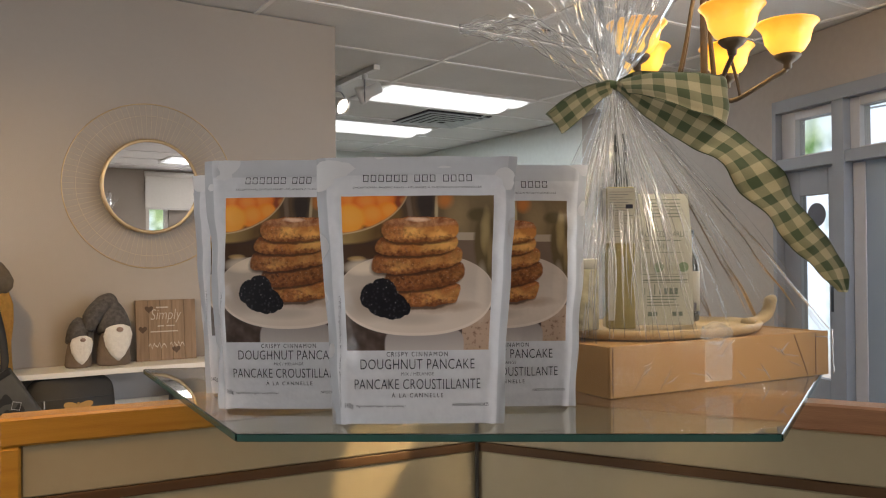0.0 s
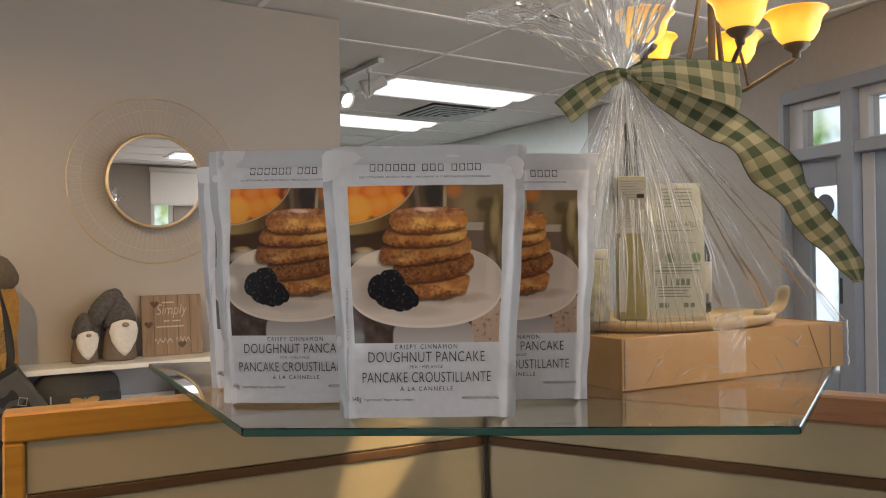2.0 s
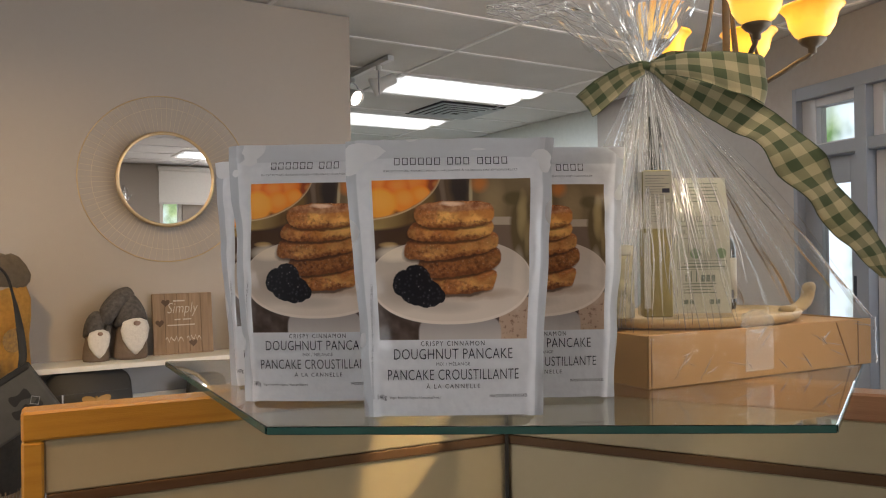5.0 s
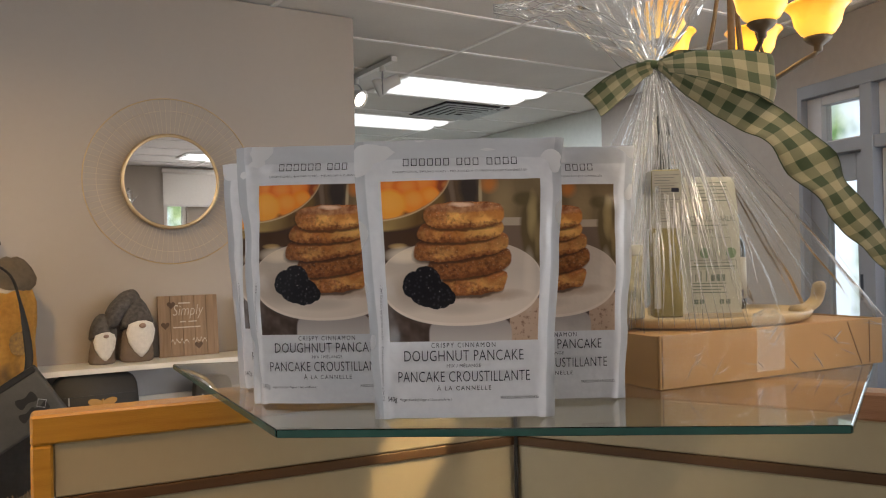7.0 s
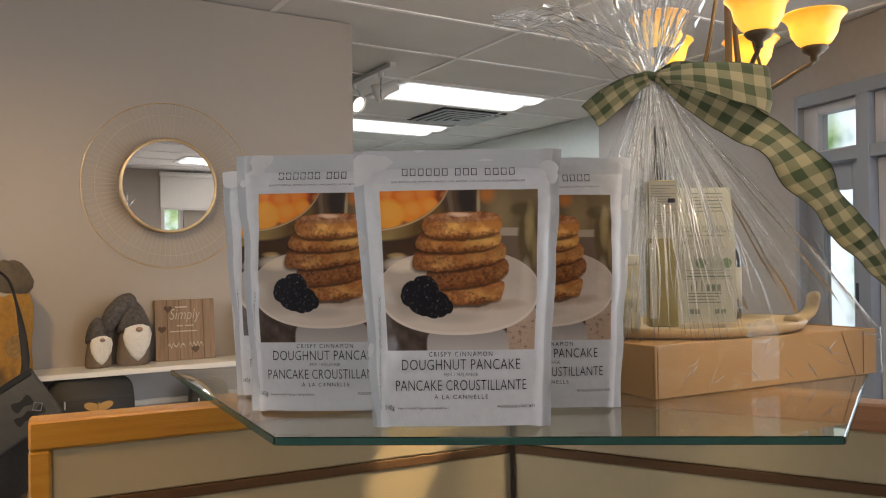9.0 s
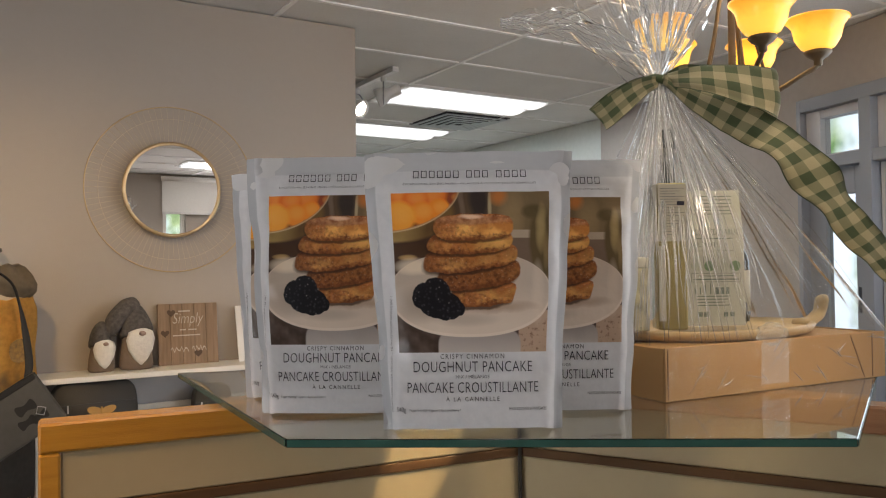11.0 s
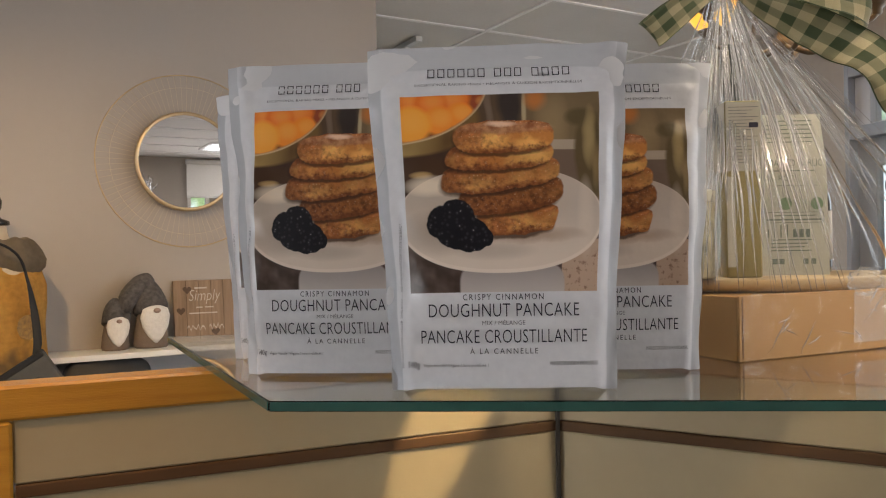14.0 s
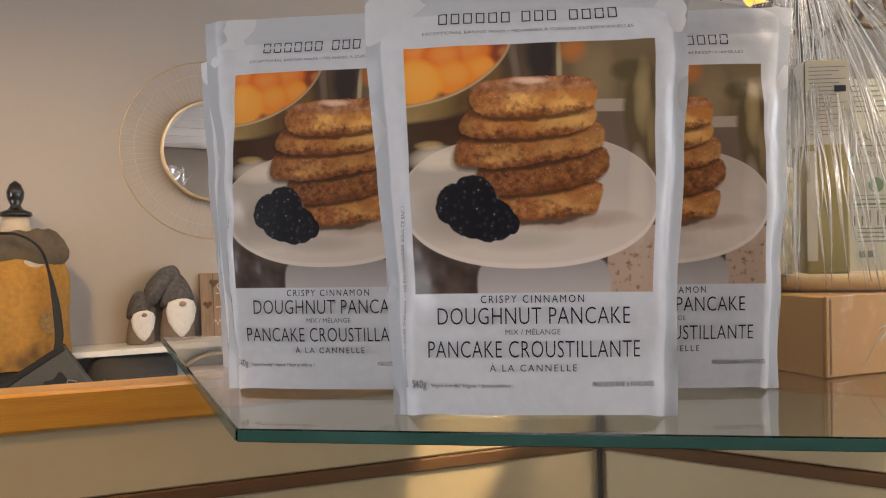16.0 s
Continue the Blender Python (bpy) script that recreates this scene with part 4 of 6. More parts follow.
for k in range(9):
    pts = [KNOT + Vector((-0.02 - 0.22 * h ** 0.9, -0.03 * h + 0.012 * noise.noise(Vector((k, h * 5, 1))), 0.025 + 0.062 * min(1, h * 2.2) + (k - 4) * 0.008 * (1.1 - 0.9 * h) + 0.014 * noise.noise(Vector((k * 3, h * 6, 2))))) for h in (j / 16 for j in range(17))]
    bm = bmesh.new()
    tube(bm, pts, rng.choice((0.0004, 0.0007)), 5)
    part("crease", bm, CREASE, wrap, "", True)

for ob in wrap.children:
    ob.visible_shadow = False

# ribbon: woven gingham in green and cream
def gingham():
    m = bpy.data.materials.new("green_gingham_ribbon")
    m.use_nodes = True
    nt = m.node_tree
    N = Net(nt)
    uv = nt.nodes.new("ShaderNodeUVMap")
    uv.uv_map = "weave"
    sep = nt.nodes.new("ShaderNodeSeparateXYZ")
    nt.links.new(uv.outputs[0], sep.inputs[0])
    def stripe(c, n):
        return N.math("GREATER_THAN", N.math("FRACT", N.math("MULTIPLY", c, n)), 0.5)
    a, b = stripe(sep.outputs[0], 2.0), stripe(sep.outputs[1], 29.0)
    col = N.mix(N.math("MULTIPLY", N.math("ADD", a, b), 0.5), (0.60, 0.53, 0.34), (0.078, 0.120, 0.052))
    edge = N.math("GREATER_THAN", N.math("ABSOLUTE", N.math("SUBTRACT", sep.outputs[0], 0.5)), 0.475)
    col = N.mix(edge, col, (0.05, 0.09, 0.03))
    weave = N.noise(uv.outputs[0], 300, 1)
    col = N.mix(N.math("MULTIPLY", weave, 0.35), col, (0.16, 0.16, 0.10))
    bs = nt.nodes["Principled BSDF"]
    nt.links.new(col, bs.inputs["Base Color"])
    bs.inputs["Roughness"].default_value = 0.7
    bs.inputs["Sheen Weight"].default_value = 0.3
    bs.inputs["Transmission Weight"].default_value = 0.0
    return m


GING = gingham()


def band(spine, across, width, n=60, v0=0.0, curl=0.004, seed=0, thick=0.0009):
    """A ribbon along a smooth line; across gives its width's direction at each control point."""
    sp = curve_pts(spine, n)
    ac = curve_pts(across, n)
    bm = bmesh.new()
    uvl = bm.loops.layers.uv.new("weave")
    rows_r, run, last = [], v0, sp[0]
    for k in range(n + 1):
        run += (sp[k] - last).length
        last = sp[k]
        a = ac[k].normalized()
        d = (sp[min(k + 1, n)] - sp[max(k - 1, 0)]).normalized()
        nrm = d.cross(a).normalized()
        w = float(np.interp(k / n, np.linspace(0, 1, len(width)), width))
        row = []
        for i in range(9):
            s = i / 8
            p = sp[k] + a * (w * (s - 0.5)) + nrm * (curl * math.sin(s * math.pi) + 0.004 * noise.noise(Vector((k * 0.13, s * 2.4, seed))))
            row.append((bm.verts.new(p), s, run))
        rows_r.append(row)
    for k in range(n):
        for i in range(8):
            quad = [rows_r[k][i], rows_r[k][i + 1], rows_r[k + 1][i + 1], rows_r[k + 1][i]]
            fc = bm.faces.new([c[0] for c in quad])
            for lp, c in zip(fc.loops, quad):
                lp[uvl].uv = (c[1], c[2])
    bmesh.ops.solidify(bm, geom=bm.faces[:], thickness=thick)
    return bm


bow = thing("gift_ribbon", Matrix(), "green and cream gingham ribbon tied in a bow round the cellophane", "ribbon")
K = KNOT + Vector((0, -0.018, 0))
def off_knot(*pts):
    return [K + Vector(p) for p in pts]


part("loop", band(off_knot((0, 0, 0), (-0.030, -0.014, -0.012), (-0.062, -0.020, -0.034), (-0.090, -0.012, -0.056), (-0.094, 0.008, -0.054), (-0.066, 0.022, -0.028), (-0.030, 0.018, -0.006), (-0.004, 0.012, 0.0)),
                  [(0.0, 0, 1), (-0.45, -0.1, 1), (-0.6, -0.15, 0.9), (-0.6, -0.1, 0.85), (-0.6, 0.1, 0.85), (-0.5, 0.15, 0.9), (-0.3, 0, 1), (0.1, 0, 1)],
                  (0.014, 0.026, 0.036, 0.038, 0.038, 0.036, 0.028, 0.016), v0=0.0, seed=1, curl=0.002), GING, bow, "", True)
part("loop", band(off_knot((0, 0, 0), (0.048, -0.040, -0.008), (0.100, -0.060, -0.023), (0.148, -0.046, -0.031), (0.163, -0.004, -0.030), (0.148, 0.020, -0.020), (0.095, 0.026, -0.004), (0.040, 0.016, 0.006), (0.004, 0.010, 0.002)),
                  [(0.0, 0.1, 1), (-0.05, 0.15, 1), (-0.04, 0.20, 1), (0.04, 0.15, 1), (0.08, 0.1, 1), (0.05, 0.2, 1), (0.0, 0.25, 1), (-0.1, 0.2, 1), (0, 0, 1)],
                  (0.016, 0.040, 0.062, 0.072, 0.074, 0.072, 0.068, 0.044, 0.016), n=90, v0=0.3, seed=2), GING, bow, "", True)
part("tail", band(off_knot((0.0, -0.008, 0.0), (0.045, -0.012, -0.030), (0.092, -0.022, -0.058), (0.134, -0.030, -0.084), (0.173, -0.036, -0.112), (0.205, -0.040, -0.153), (0.238, -0.030, -0.190),
                           (0.272, -0.022, -0.230), (0.305, -0.014, -0.262), (0.328, -0.012, -0.296), (0.338, -0.012, -0.318)),
                  [(0.15, 0.1, 1), (0.5, 0.25, 1), (0.6, 0.1, 0.9), (0.75, 0.0, 0.7), (0.9, 0.2, 0.45), (0.92, -0.25, 0.42), (0.9, 0.3, 0.40), (0.85, -0.2, 0.55), (0.9, 0.25, 0.45), (1.0, 0.1, 0.1), (1.0, 0.1, -0.05)],
                  (0.016, 0.040, 0.056, 0.058, 0.060, 0.070, 0.056, 0.050, 0.052, 0.040, 0.014), n=120, v0=0.7, seed=3), GING, bow, "", True)
bm = bmesh.new()
ring = [KNOT + Vector((0.0185 * math.cos(a), 0.0185 * math.sin(a), 0.003 * math.sin(2 * a))) for a in (2 * math.pi * k / 20 for k in range(20))]
tube(bm, ring, 0.006, 8, 1.2, closed=True)
part("tie", bm, mat("green_ribbon_tie", (0.07, 0.10, 0.035), 0.6, grain=0.7, scale=80), bow, "", True)

# ---- things inside the film ----
def local(x, y, z=0.0, yaw=0.0):
    return BOX_M @ pose(x, y, BH - 0.0025 + z, 0, 0, yaw)


WOODEN = mat("pale_wood_tray", (0.56, 0.42, 0.23), 0.45, grain=0.8, scale=10, second=(0.44, 0.31, 0.15), stretch=(1, 8, 8), bump=0.2)
tray = thing("wooden_tray", local(0.205, 0.118), "pale wooden oval tray with curled handles in the gift box", "tray")
bm = bmesh.new()
lathe(bm, [(0.02, 0.0), (0.158, 0.0), (0.172, 0.004), (0.178, 0.013), (0.174, 0.016), (0.165, 0.010), (0.02, 0.008)], 48, Matrix.Diagonal((1, 0.6, 1, 1)))
part("dish", bm, WOODEN, tray, "", True)
bm = bmesh.new()
tube(bm, curve_pts([(0.145, -0.03, 0.012), (0.172, -0.03, 0.014), (0.196, -0.028, 0.026), (0.206, -0.026, 0.046), (0.214, -0.024, 0.050)], 16), [0.012] * 8 + [0.011] * 5 + [0.009, 0.008, 0.007, 0.006], 10, 0.6)
part("handle", bm, WOODEN, tray, "", True)
TZ = 0.0165


def label_text(parent, words, x, y, z, w, h, ink, name="lettering"):
    vs, fs = letters(words, w, h)
    bm = bmesh.new()
    made = [bm.verts.new((x + a, y, z + b)) for a, b in vs]
    for f in fs:
        try:
            bm.faces.new([made[k] for k in f])
        except ValueError:
            pass
    return part(name, bm, ink, parent)


def bars(parent, rows, ink, y, name="small_print"):
    bm = bmesh.new()
    for x0, x1, z0, z1 in rows:
        box(bm, x0, x1, y - 0.0002, y, z0, z1)
    return part(name, bm, ink, parent)


BAG = mat("cream_paper", (0.47, 0.465, 0.395), 0.6, grain=0.4, scale=24, bump=0.25, bump_scale=50)
BAGINK = mat("green_grey_ink", (0.12, 0.15, 0.12), 0.6)
LEAF = mat("leaf_green_ink", (0.13, 0.21, 0.11), 0.6)
PALEINK = mat("pale_olive_ink", (0.40, 0.41, 0.33), 0.6)
bag = thing("dip_mix_packet", local(0.180, 0.098, TZ, -26), "cream paper packet of roasted garlic mix with green icons", "packet")
bm = bmesh.new()
w, d, h = 0.042, 0.020, 0.192
prof = [(0.0, w, d), (0.03, w, d), (0.13, w, d * 0.8), (0.18, w * 1.0, d * 0.25), (h, w * 1.02, 0.0015)]
rings = []
for z, a, b in prof:
    rings.append([bm.verts.new((sx * a + 0.001 * noise.noise(Vector((z * 30, sx, sy))), sy * b, z)) for sx, sy in ((-1, -1), (0, -1.06), (1, -1), (1, 1), (0, 1), (-1, 1))])
for ra, rb in zip(rings, rings[1:]):
    for k in range(6):
        bm.faces.new((ra[k], ra[(k + 1) % 6], rb[(k + 1) % 6], rb[k]))
bm.faces.new(rings[0])
bm.faces.new(rings[-1])
part("bag_body", bm, BAG, bag)
yb = -0.0226
label_text(bag, "ROASTED GARLIC", 0.0, yb, 0.128, 0.068, 0.0082, BAGINK)
label_text(bag, "AIL R\u00d4TI", -0.015, yb, 0.111, 0.036, 0.0078, BAGINK)
bars(bag, [(-0.029, 0.024, 0.122 - 0.0, 0.1232), (-0.030, 0.028, 0.105, 0.1056)], BAGINK, yb)
for k in range(4):
    bm = bmesh.new()
    r = bmesh.ops.create_circle(bm, cap_ends=True, radius=0.0074, segments=20)
    for v in r["verts"]:
        v.co = Vector((-0.0275 + 0.0183 * k + v.co.x, yb, 0.084 + v.co.y))
    part("icon", bm, LEAF if k in (1, 3) else PALEINK, bag)
bars(bag, [(-0.035, 0.035, 0.0735, 0.0741), (-0.035, 0.035, 0.0615, 0.0621), (-0.035, -0.0345, 0.0615, 0.0741), (0.0345, 0.035, 0.0615, 0.0741),
           (-0.025, 0.025, 0.0695, 0.0706), (-0.032, 0.032, 0.0643, 0.0662)], BAGINK, yb, "panel_frame")
bars(bag, [(-0.031 + 0.0074 * k, -0.0295 + (0.0035 if k in (4, 5, 6) else 0) + 0.0074 * k, 0.0445, 0.0445 + (0.0150 if k in (2, 3) else 0.0095)) for k in range(7)], BAGINK, yb, "name_shape")
bars(bag, [(-0.027, 0.02 - 0.004 * (k % 3), 0.041 - 0.0042 * k, 0.0422 - 0.0042 * k) for k in range(4)], BAGINK, yb)
bars(bag, [(-0.027, 0.027, 0.182 - 0.005 * k, 0.1832 - 0.005 * k) for k in range(6)], BAGINK, -0.0125)
for x0, x1 in ((-0.026, -0.020), (-0.018, -0.012), (0.010, 0.016), (0.019, 0.025)):
    bars(bag, [(x0, x1, 0.013, 0.0195)], BAGINK, yb, "mark")

OLIVE = mat("golden_oil_glass", (0.30, 0.245, 0.095), 0.12, grain=0.7, scale=30, second=(0.20, 0.165, 0.06), spec=0.7, coat=0.4)
DARKGLASS = mat("dark_bottle_glass", (0.02, 0.025, 0.022), 0.08, spec=0.7)
LABEL = mat("cream_label", (0.42, 0.40, 0.335), 0.55, grain=0.4, scale=30)
PATTERN = mat("leafy_print", (0.52, 0.46, 0.30), 0.5, grain=1.0, scale=60, second=(0.07, 0.07, 0.05))


def bottle(name, m, r, h, neck, cap_mat, body_mat, label_mat, text, band_z, extra=None):
    t = thing(name, m, text, "bottle")
    bm = bmesh.new()
    lathe(bm, [(r * 0.6, 0), (r * 0.96, 0.002), (r, 0.008), (r, h * 0.62), (r * 0.9, h * 0.70), (neck, h * 0.80), (neck, h * 0.93), (neck * 0.9, h * 0.935)], 24)
    part("glass_body", bm, body_mat, t, "", True)
    bm = bmesh.new()
    lathe(bm, [(neck * 1.12, h * 0.90), (neck * 1.2, h * 0.905), (neck * 1.2, h * 0.995), (neck * 1.05, h)], 20)
    part("cap", bm, cap_mat, t, "", True)
    bm = bmesh.new()
    lathe(bm, [(r + 0.0006, h * band_z[0]), (r + 0.0008, h * band_z[1])], 24)
    part("label", bm, label_mat, t, "", True)
    if extra:
        bars(t, extra, INK_GREY, -r - 0.0012)
    return t


t = thing("oil_bottle", local(0.083, 0.078, TZ, -28), "square golden oil bottle with tall cream label in the gift box", "bottle")
bm = bmesh.new()
box(bm, -0.0195, 0.0195, -0.0195, 0.0195, 0, 0.196, 0.003, None, 2)
part("glass_body", bm, OLIVE, t, "golden glass", True)
boxed("upper_label", (-0.0190, 0.0190, -0.0204, -0.0197, 0.118, 0.194), LABEL, t, "cream paper label", bevel=0)
boxed("upper_label", (-0.0204, -0.0197, -0.0190, 0.0190, 0.118, 0.194), LABEL, t, "cream paper label", bevel=0)
boxed("lower_label", (-0.0190, -0.010, -0.0204, -0.0197, 0.012, 0.112), LABEL, t, "cream paper label", bevel=0)
bars(t, [(-0.016, 0.016 - 0.006 * (k % 3), 0.188 - 0.0036 * k, 0.1886 - 0.0036 * k) for k in range(18)], INK_GREY, -0.0206)
bars(t, [(0.006, 0.016, 0.1655, 0.1712)], INK, -0.0209, "price_mark")
bottle("dark_bottle", local(0.150, 0.150, TZ), 0.017, 0.285, 0.011, DARKGLASS, DARKGLASS, LABEL, "slim dark glass bottle with black cap in the gift box", (0.2, 0.5))
bottle("vinegar_bottle", local(0.246, 0.110, TZ, -28), 0.018, 0.140, 0.009, DARKGLASS, DARKGLASS, LABEL, "small dark bottle with cream and purple label in the gift box", (0.12, 0.55),
       [(-0.008, 0.008, 0.018, 0.030)])
t = thing("patterned_tin", local(0.022, 0.085, TZ), "short tin with a dark leafy print on cream", "tin")
bm = bmesh.new()
lathe(bm, [(0.015, 0), (0.0235, 0.001), (0.024, 0.004), (0.024, 0.083), (0.022, 0.086)], 28)
part("can", bm, PATTERN, t, "", True)
bm = bmesh.new()
lathe(bm, [(0.0245, 0.083), (0.0248, 0.085), (0.0248, 0.095), (0.022, 0.097)], 28)
part("lid", bm, LABEL, t, "", True)

# ---- the far room: ceiling fixtures, vent, track ----
TUBE = glow("fluorescent_diffuser", (0.86, 0.94, 1.0), 1.05)
for a, b in FIXTURES:
    t = thing("ceiling_light", Matrix.Translation(rp(a, b, CEIL)) @ ROOM, "white recessed ceiling light with a glowing ribbed diffuser", "ceiling light", "recessed ceiling lights")
    bm = bmesh.new()
    for d in ((0, 1.22, 0, 0.03), (0, 1.22, 0.583, 0.613), (0, 0.03, 0.0305, 0.5825), (1.19, 1.22, 0.0305, 0.5825)):
        box(bm, *d, -0.006, 0.004)
    part("frame", bm, GRID, t)
    for y0, y1 in ((0.05, 0.30), (0.315, 0.565)):
        bm = bmesh.new()
        n = 10
        prev = None
        for k in range(n + 1):
            s = k / n
            z = -0.004 - 0.018 * math.sin(math.pi * s)
            cur = [bm.verts.new((0.035, y0 + (y1 - y0) * s, z)), bm.verts.new((1.185, y0 + (y1 - y0) * s, z))]
            if prev:
                bm.faces.new((prev[0], prev[1], cur[1], cur[0]))
            prev = cur
        part("diffuser", bm, TUBE, t, "", True)

VENTM = mat("grey_vent_metal", (0.45, 0.48, 0.5), 0.4, metal=0.3, grain=0.2)
DARK = mat("duct_shade_black", (0.03, 0.03, 0.035), 0.8)
t = thing("ceiling_vent", Matrix.Translation(rp(3.925, 6.02, CEIL)) @ ROOM, "square grey metal air diffuser in the ceiling", "vent")
bm = bmesh.new()
# black sheet put in for the shade of the duct behind the slats
box(bm, 0.0, 0.6, 0.0, 0.6, -0.002, 0.004)
part("duct_shade", bm, DARK, t)
for k in range(5):
    bm = bmesh.new()
    a, b = 0.01 + 0.055 * k, 0.59 - 0.055 * k
    w = 0.034
    for d in ((a, b, a, a + w), (a, b, b - w, b), (a, a + w, a + w, b - w), (b - w, b, a + w, b - w)):
        box(bm, *d, -0.012 - 0.004 * k, -0.008 - 0.004 * k)
    part("slat", bm, VENTM, t)

WHITE_METAL = mat("white_metal", (0.72, 0.72, 0.72), 0.35, grain=0.15)
GREY_METAL = mat("grey_metal", (0.33, 0.34, 0.36), 0.35, metal=0.2)
BULB = glow("lit_bulb", (1.0, 0.95, 0.85), 9.0)
t = thing("track_rail", Matrix.Translation(rp(2.93, 4.98, CEIL)) @ ROOM, "white ceiling track rail for spot lamps", "track light")
boxed("rail", (-0.018, 0.018, 0, 1.4, -0.03, -0.0015), WHITE_METAL, t)
boxed("end_cap", (-0.02, 0.02, -0.02, -0.0005, -0.032, -0.0015), WHITE_METAL, t)
RAIL = Matrix.Translation(rp(2.93, 4.98, CEIL)) @ ROOM


def spot_head(y, yaw, pitch, lit):
    t = thing("spot_lamp", RAIL @ pose(0, y, -0.031), "white cylindrical track spot lamp in a wire yoke%s" % (", switched on" if lit else ""), "track light", "track spot lamps")
    bm = bmesh.new()
    lathe(bm, [(0.016, -0.03), (0.018, -0.028), (0.018, 0.0), (0.014, 0.0005)], 16)
    part("adapter", bm, WHITE_METAL, t)
    bm = bmesh.new()
    pts = [Vector((0.062 * math.sin(a), 0, -0.10 + 0.072 * math.cos(a))) for a in (2 * math.pi * k / 24 for k in range(24))]
    tube(bm, [pose(0, 0, 0, 0, 0, yaw) @ p for p in pts], 0.005, 6, closed=True)
    part("yoke", bm, GREY_METAL, t, "", True)
    m = pose(0, 0, -0.115, 0, 0, yaw) @ pose(0, 0, 0, pitch, 0, 0)
    bm = bmesh.new()
    lathe(bm, [(0.022, 0.11), (0.034, 0.105), (0.036, 0.03), (0.056, -0.02), (0.058, -0.045), (0.052, -0.046), (0.048, -0.03)], 24, m)
    can = part("can", bm, WHITE_METAL, t, "", True)
    bm = bmesh.new()
    lathe(bm, [(0.001, -0.032), (0.030, -0.034), (0.050, -0.031)], 24, m)
    part("lens", bm, BULB if lit else GREY_METAL, can, "", True)


spot_head(0.14, 62, 66, False)
spot_head(0.52, -158, 62, True)
spot_head(0.72, 60, 80, False)

# ---- chandelier ----
AMBER = bpy.data.materials.new("lit_amber_glass")
AMBER.use_nodes = True
_n = Net(AMBER.node_tree)
_b = AMBER.node_tree.nodes["Principled BSDF"]
_tc = AMBER.node_tree.nodes.new("ShaderNodeTexCoord")
_sep = AMBER.node_tree.nodes.new("ShaderNodeSeparateXYZ")
AMBER.node_tree.links.new(_tc.outputs["Object"], _sep.inputs[0])
_cloud = _n.noise(_tc.outputs["Object"], 14, 3)
_col = _n.mix(_n.ramp(_n.math("MULTIPLY_ADD", _cloud, 0.05, _sep.outputs[2]), 0.06, 0.135), (1.0, 0.60, 0.085), (0.74, 0.31, 0.025))
AMBER.node_tree.links.new(_col, _b.inputs["Base Color"])
AMBER.node_tree.links.new(_col, _b.inputs["Emission Color"])
_b.inputs["Emission Strength"].default_value = 0.8
_b.inputs["Roughness"].default_value = 0.3
BRONZE = mat("antique_bronze", (0.085, 0.058, 0.036), 0.45, metal=0.4, grain=0.8, scale=30, second=(0.14, 0.098, 0.055))
CH = Vector((1.19, 3.92, 0))
chandelier = thing("chandelier", Matrix.Translation((CH.x - 0.01, CH.y, 2.045)), "bronze five-arm chandelier with lit amber glass bowls", "chandelier")
bm = bmesh.new()
lathe(bm, [(0.004, -0.05), (0.014, -0.045), (0.02, -0.03), (0.01, -0.015), (0.035, 0.0), (0.04, 0.02), (0.02, 0.04), (0.013, 0.06), (0.012, 0.44), (0.025, 0.45), (0.012, 0.46), (0.012, 0.55), (0.06, 0.58), (0.065, 0.604)], 20)
part("column", bm, BRONZE, chandelier, "", True)
for k in range(5):
    m = Matrix.Rotation(radians(-90 + 72 * k), 4, "Z")
    bm = bmesh.new()
    tube(bm, [m @ p for p in curve_pts([(0.03, 0, 0.01), (0.09, 0, -0.012), (0.16, 0, 0.02), (0.23, 0, 0.062), (0.262, 0, 0.078), (0.275, 0, 0.095)], 20)], 0.0085, 8)
    arm = part("arm", bm, BRONZE, chandelier, "", True)
    bm = bmesh.new()
    tube(bm, [m @ p for p in curve_pts([(0.02, 0, 0.46), (0.05, 0, 0.33), (0.075, 0, 0.2), (0.105, 0, 0.08), (0.12, 0, 0.0)], 14)], 0.006, 6)
    part("rod", bm, BRONZE, chandelier, "", True)
    bm = bmesh.new()
    lathe(bm, [(0.010, 0.085), (0.014, 0.09), (0.014, 0.105), (0.034, 0.118), (0.046, 0.132), (0.044, 0.136)], 20, m @ Matrix.Translation((0.275, 0, 0)))
    part("cup", bm, BRONZE, arm, "", True)
    bm = bmesh.new()
    lathe(bm, [(0.036, 0.0), (0.062, 0.014), (0.082, 0.040), (0.089, 0.066), (0.094, 0.078), (0.108, 0.092), (0.116, 0.098), (0.113, 0.102), (0.100, 0.094), (0.086, 0.078), (0.080, 0.055), (0.06, 0.02), (0.03, 0.006)], 32)
    sh = part("shade", bm, AMBER, arm, "amber glass bowl, lit", True)
    sh.matrix_local = m @ Matrix.Translation((0.275, 0, 0.134)) @ Matrix.Diagonal((0.9, 0.9, 1.12, 1))
lamp("chandelier_bulbs", "POINT", (CH.x, CH.y, 2.42), (CH.x, CH.y, 0), 10, (1.0, 0.72, 0.36), 0.22)

# ---- door, its frame and the windows over it ----
def door_part(name, dims, material, parent, label="", bevel=0.002):
    return boxed(name, dims, material, parent, label, bevel)


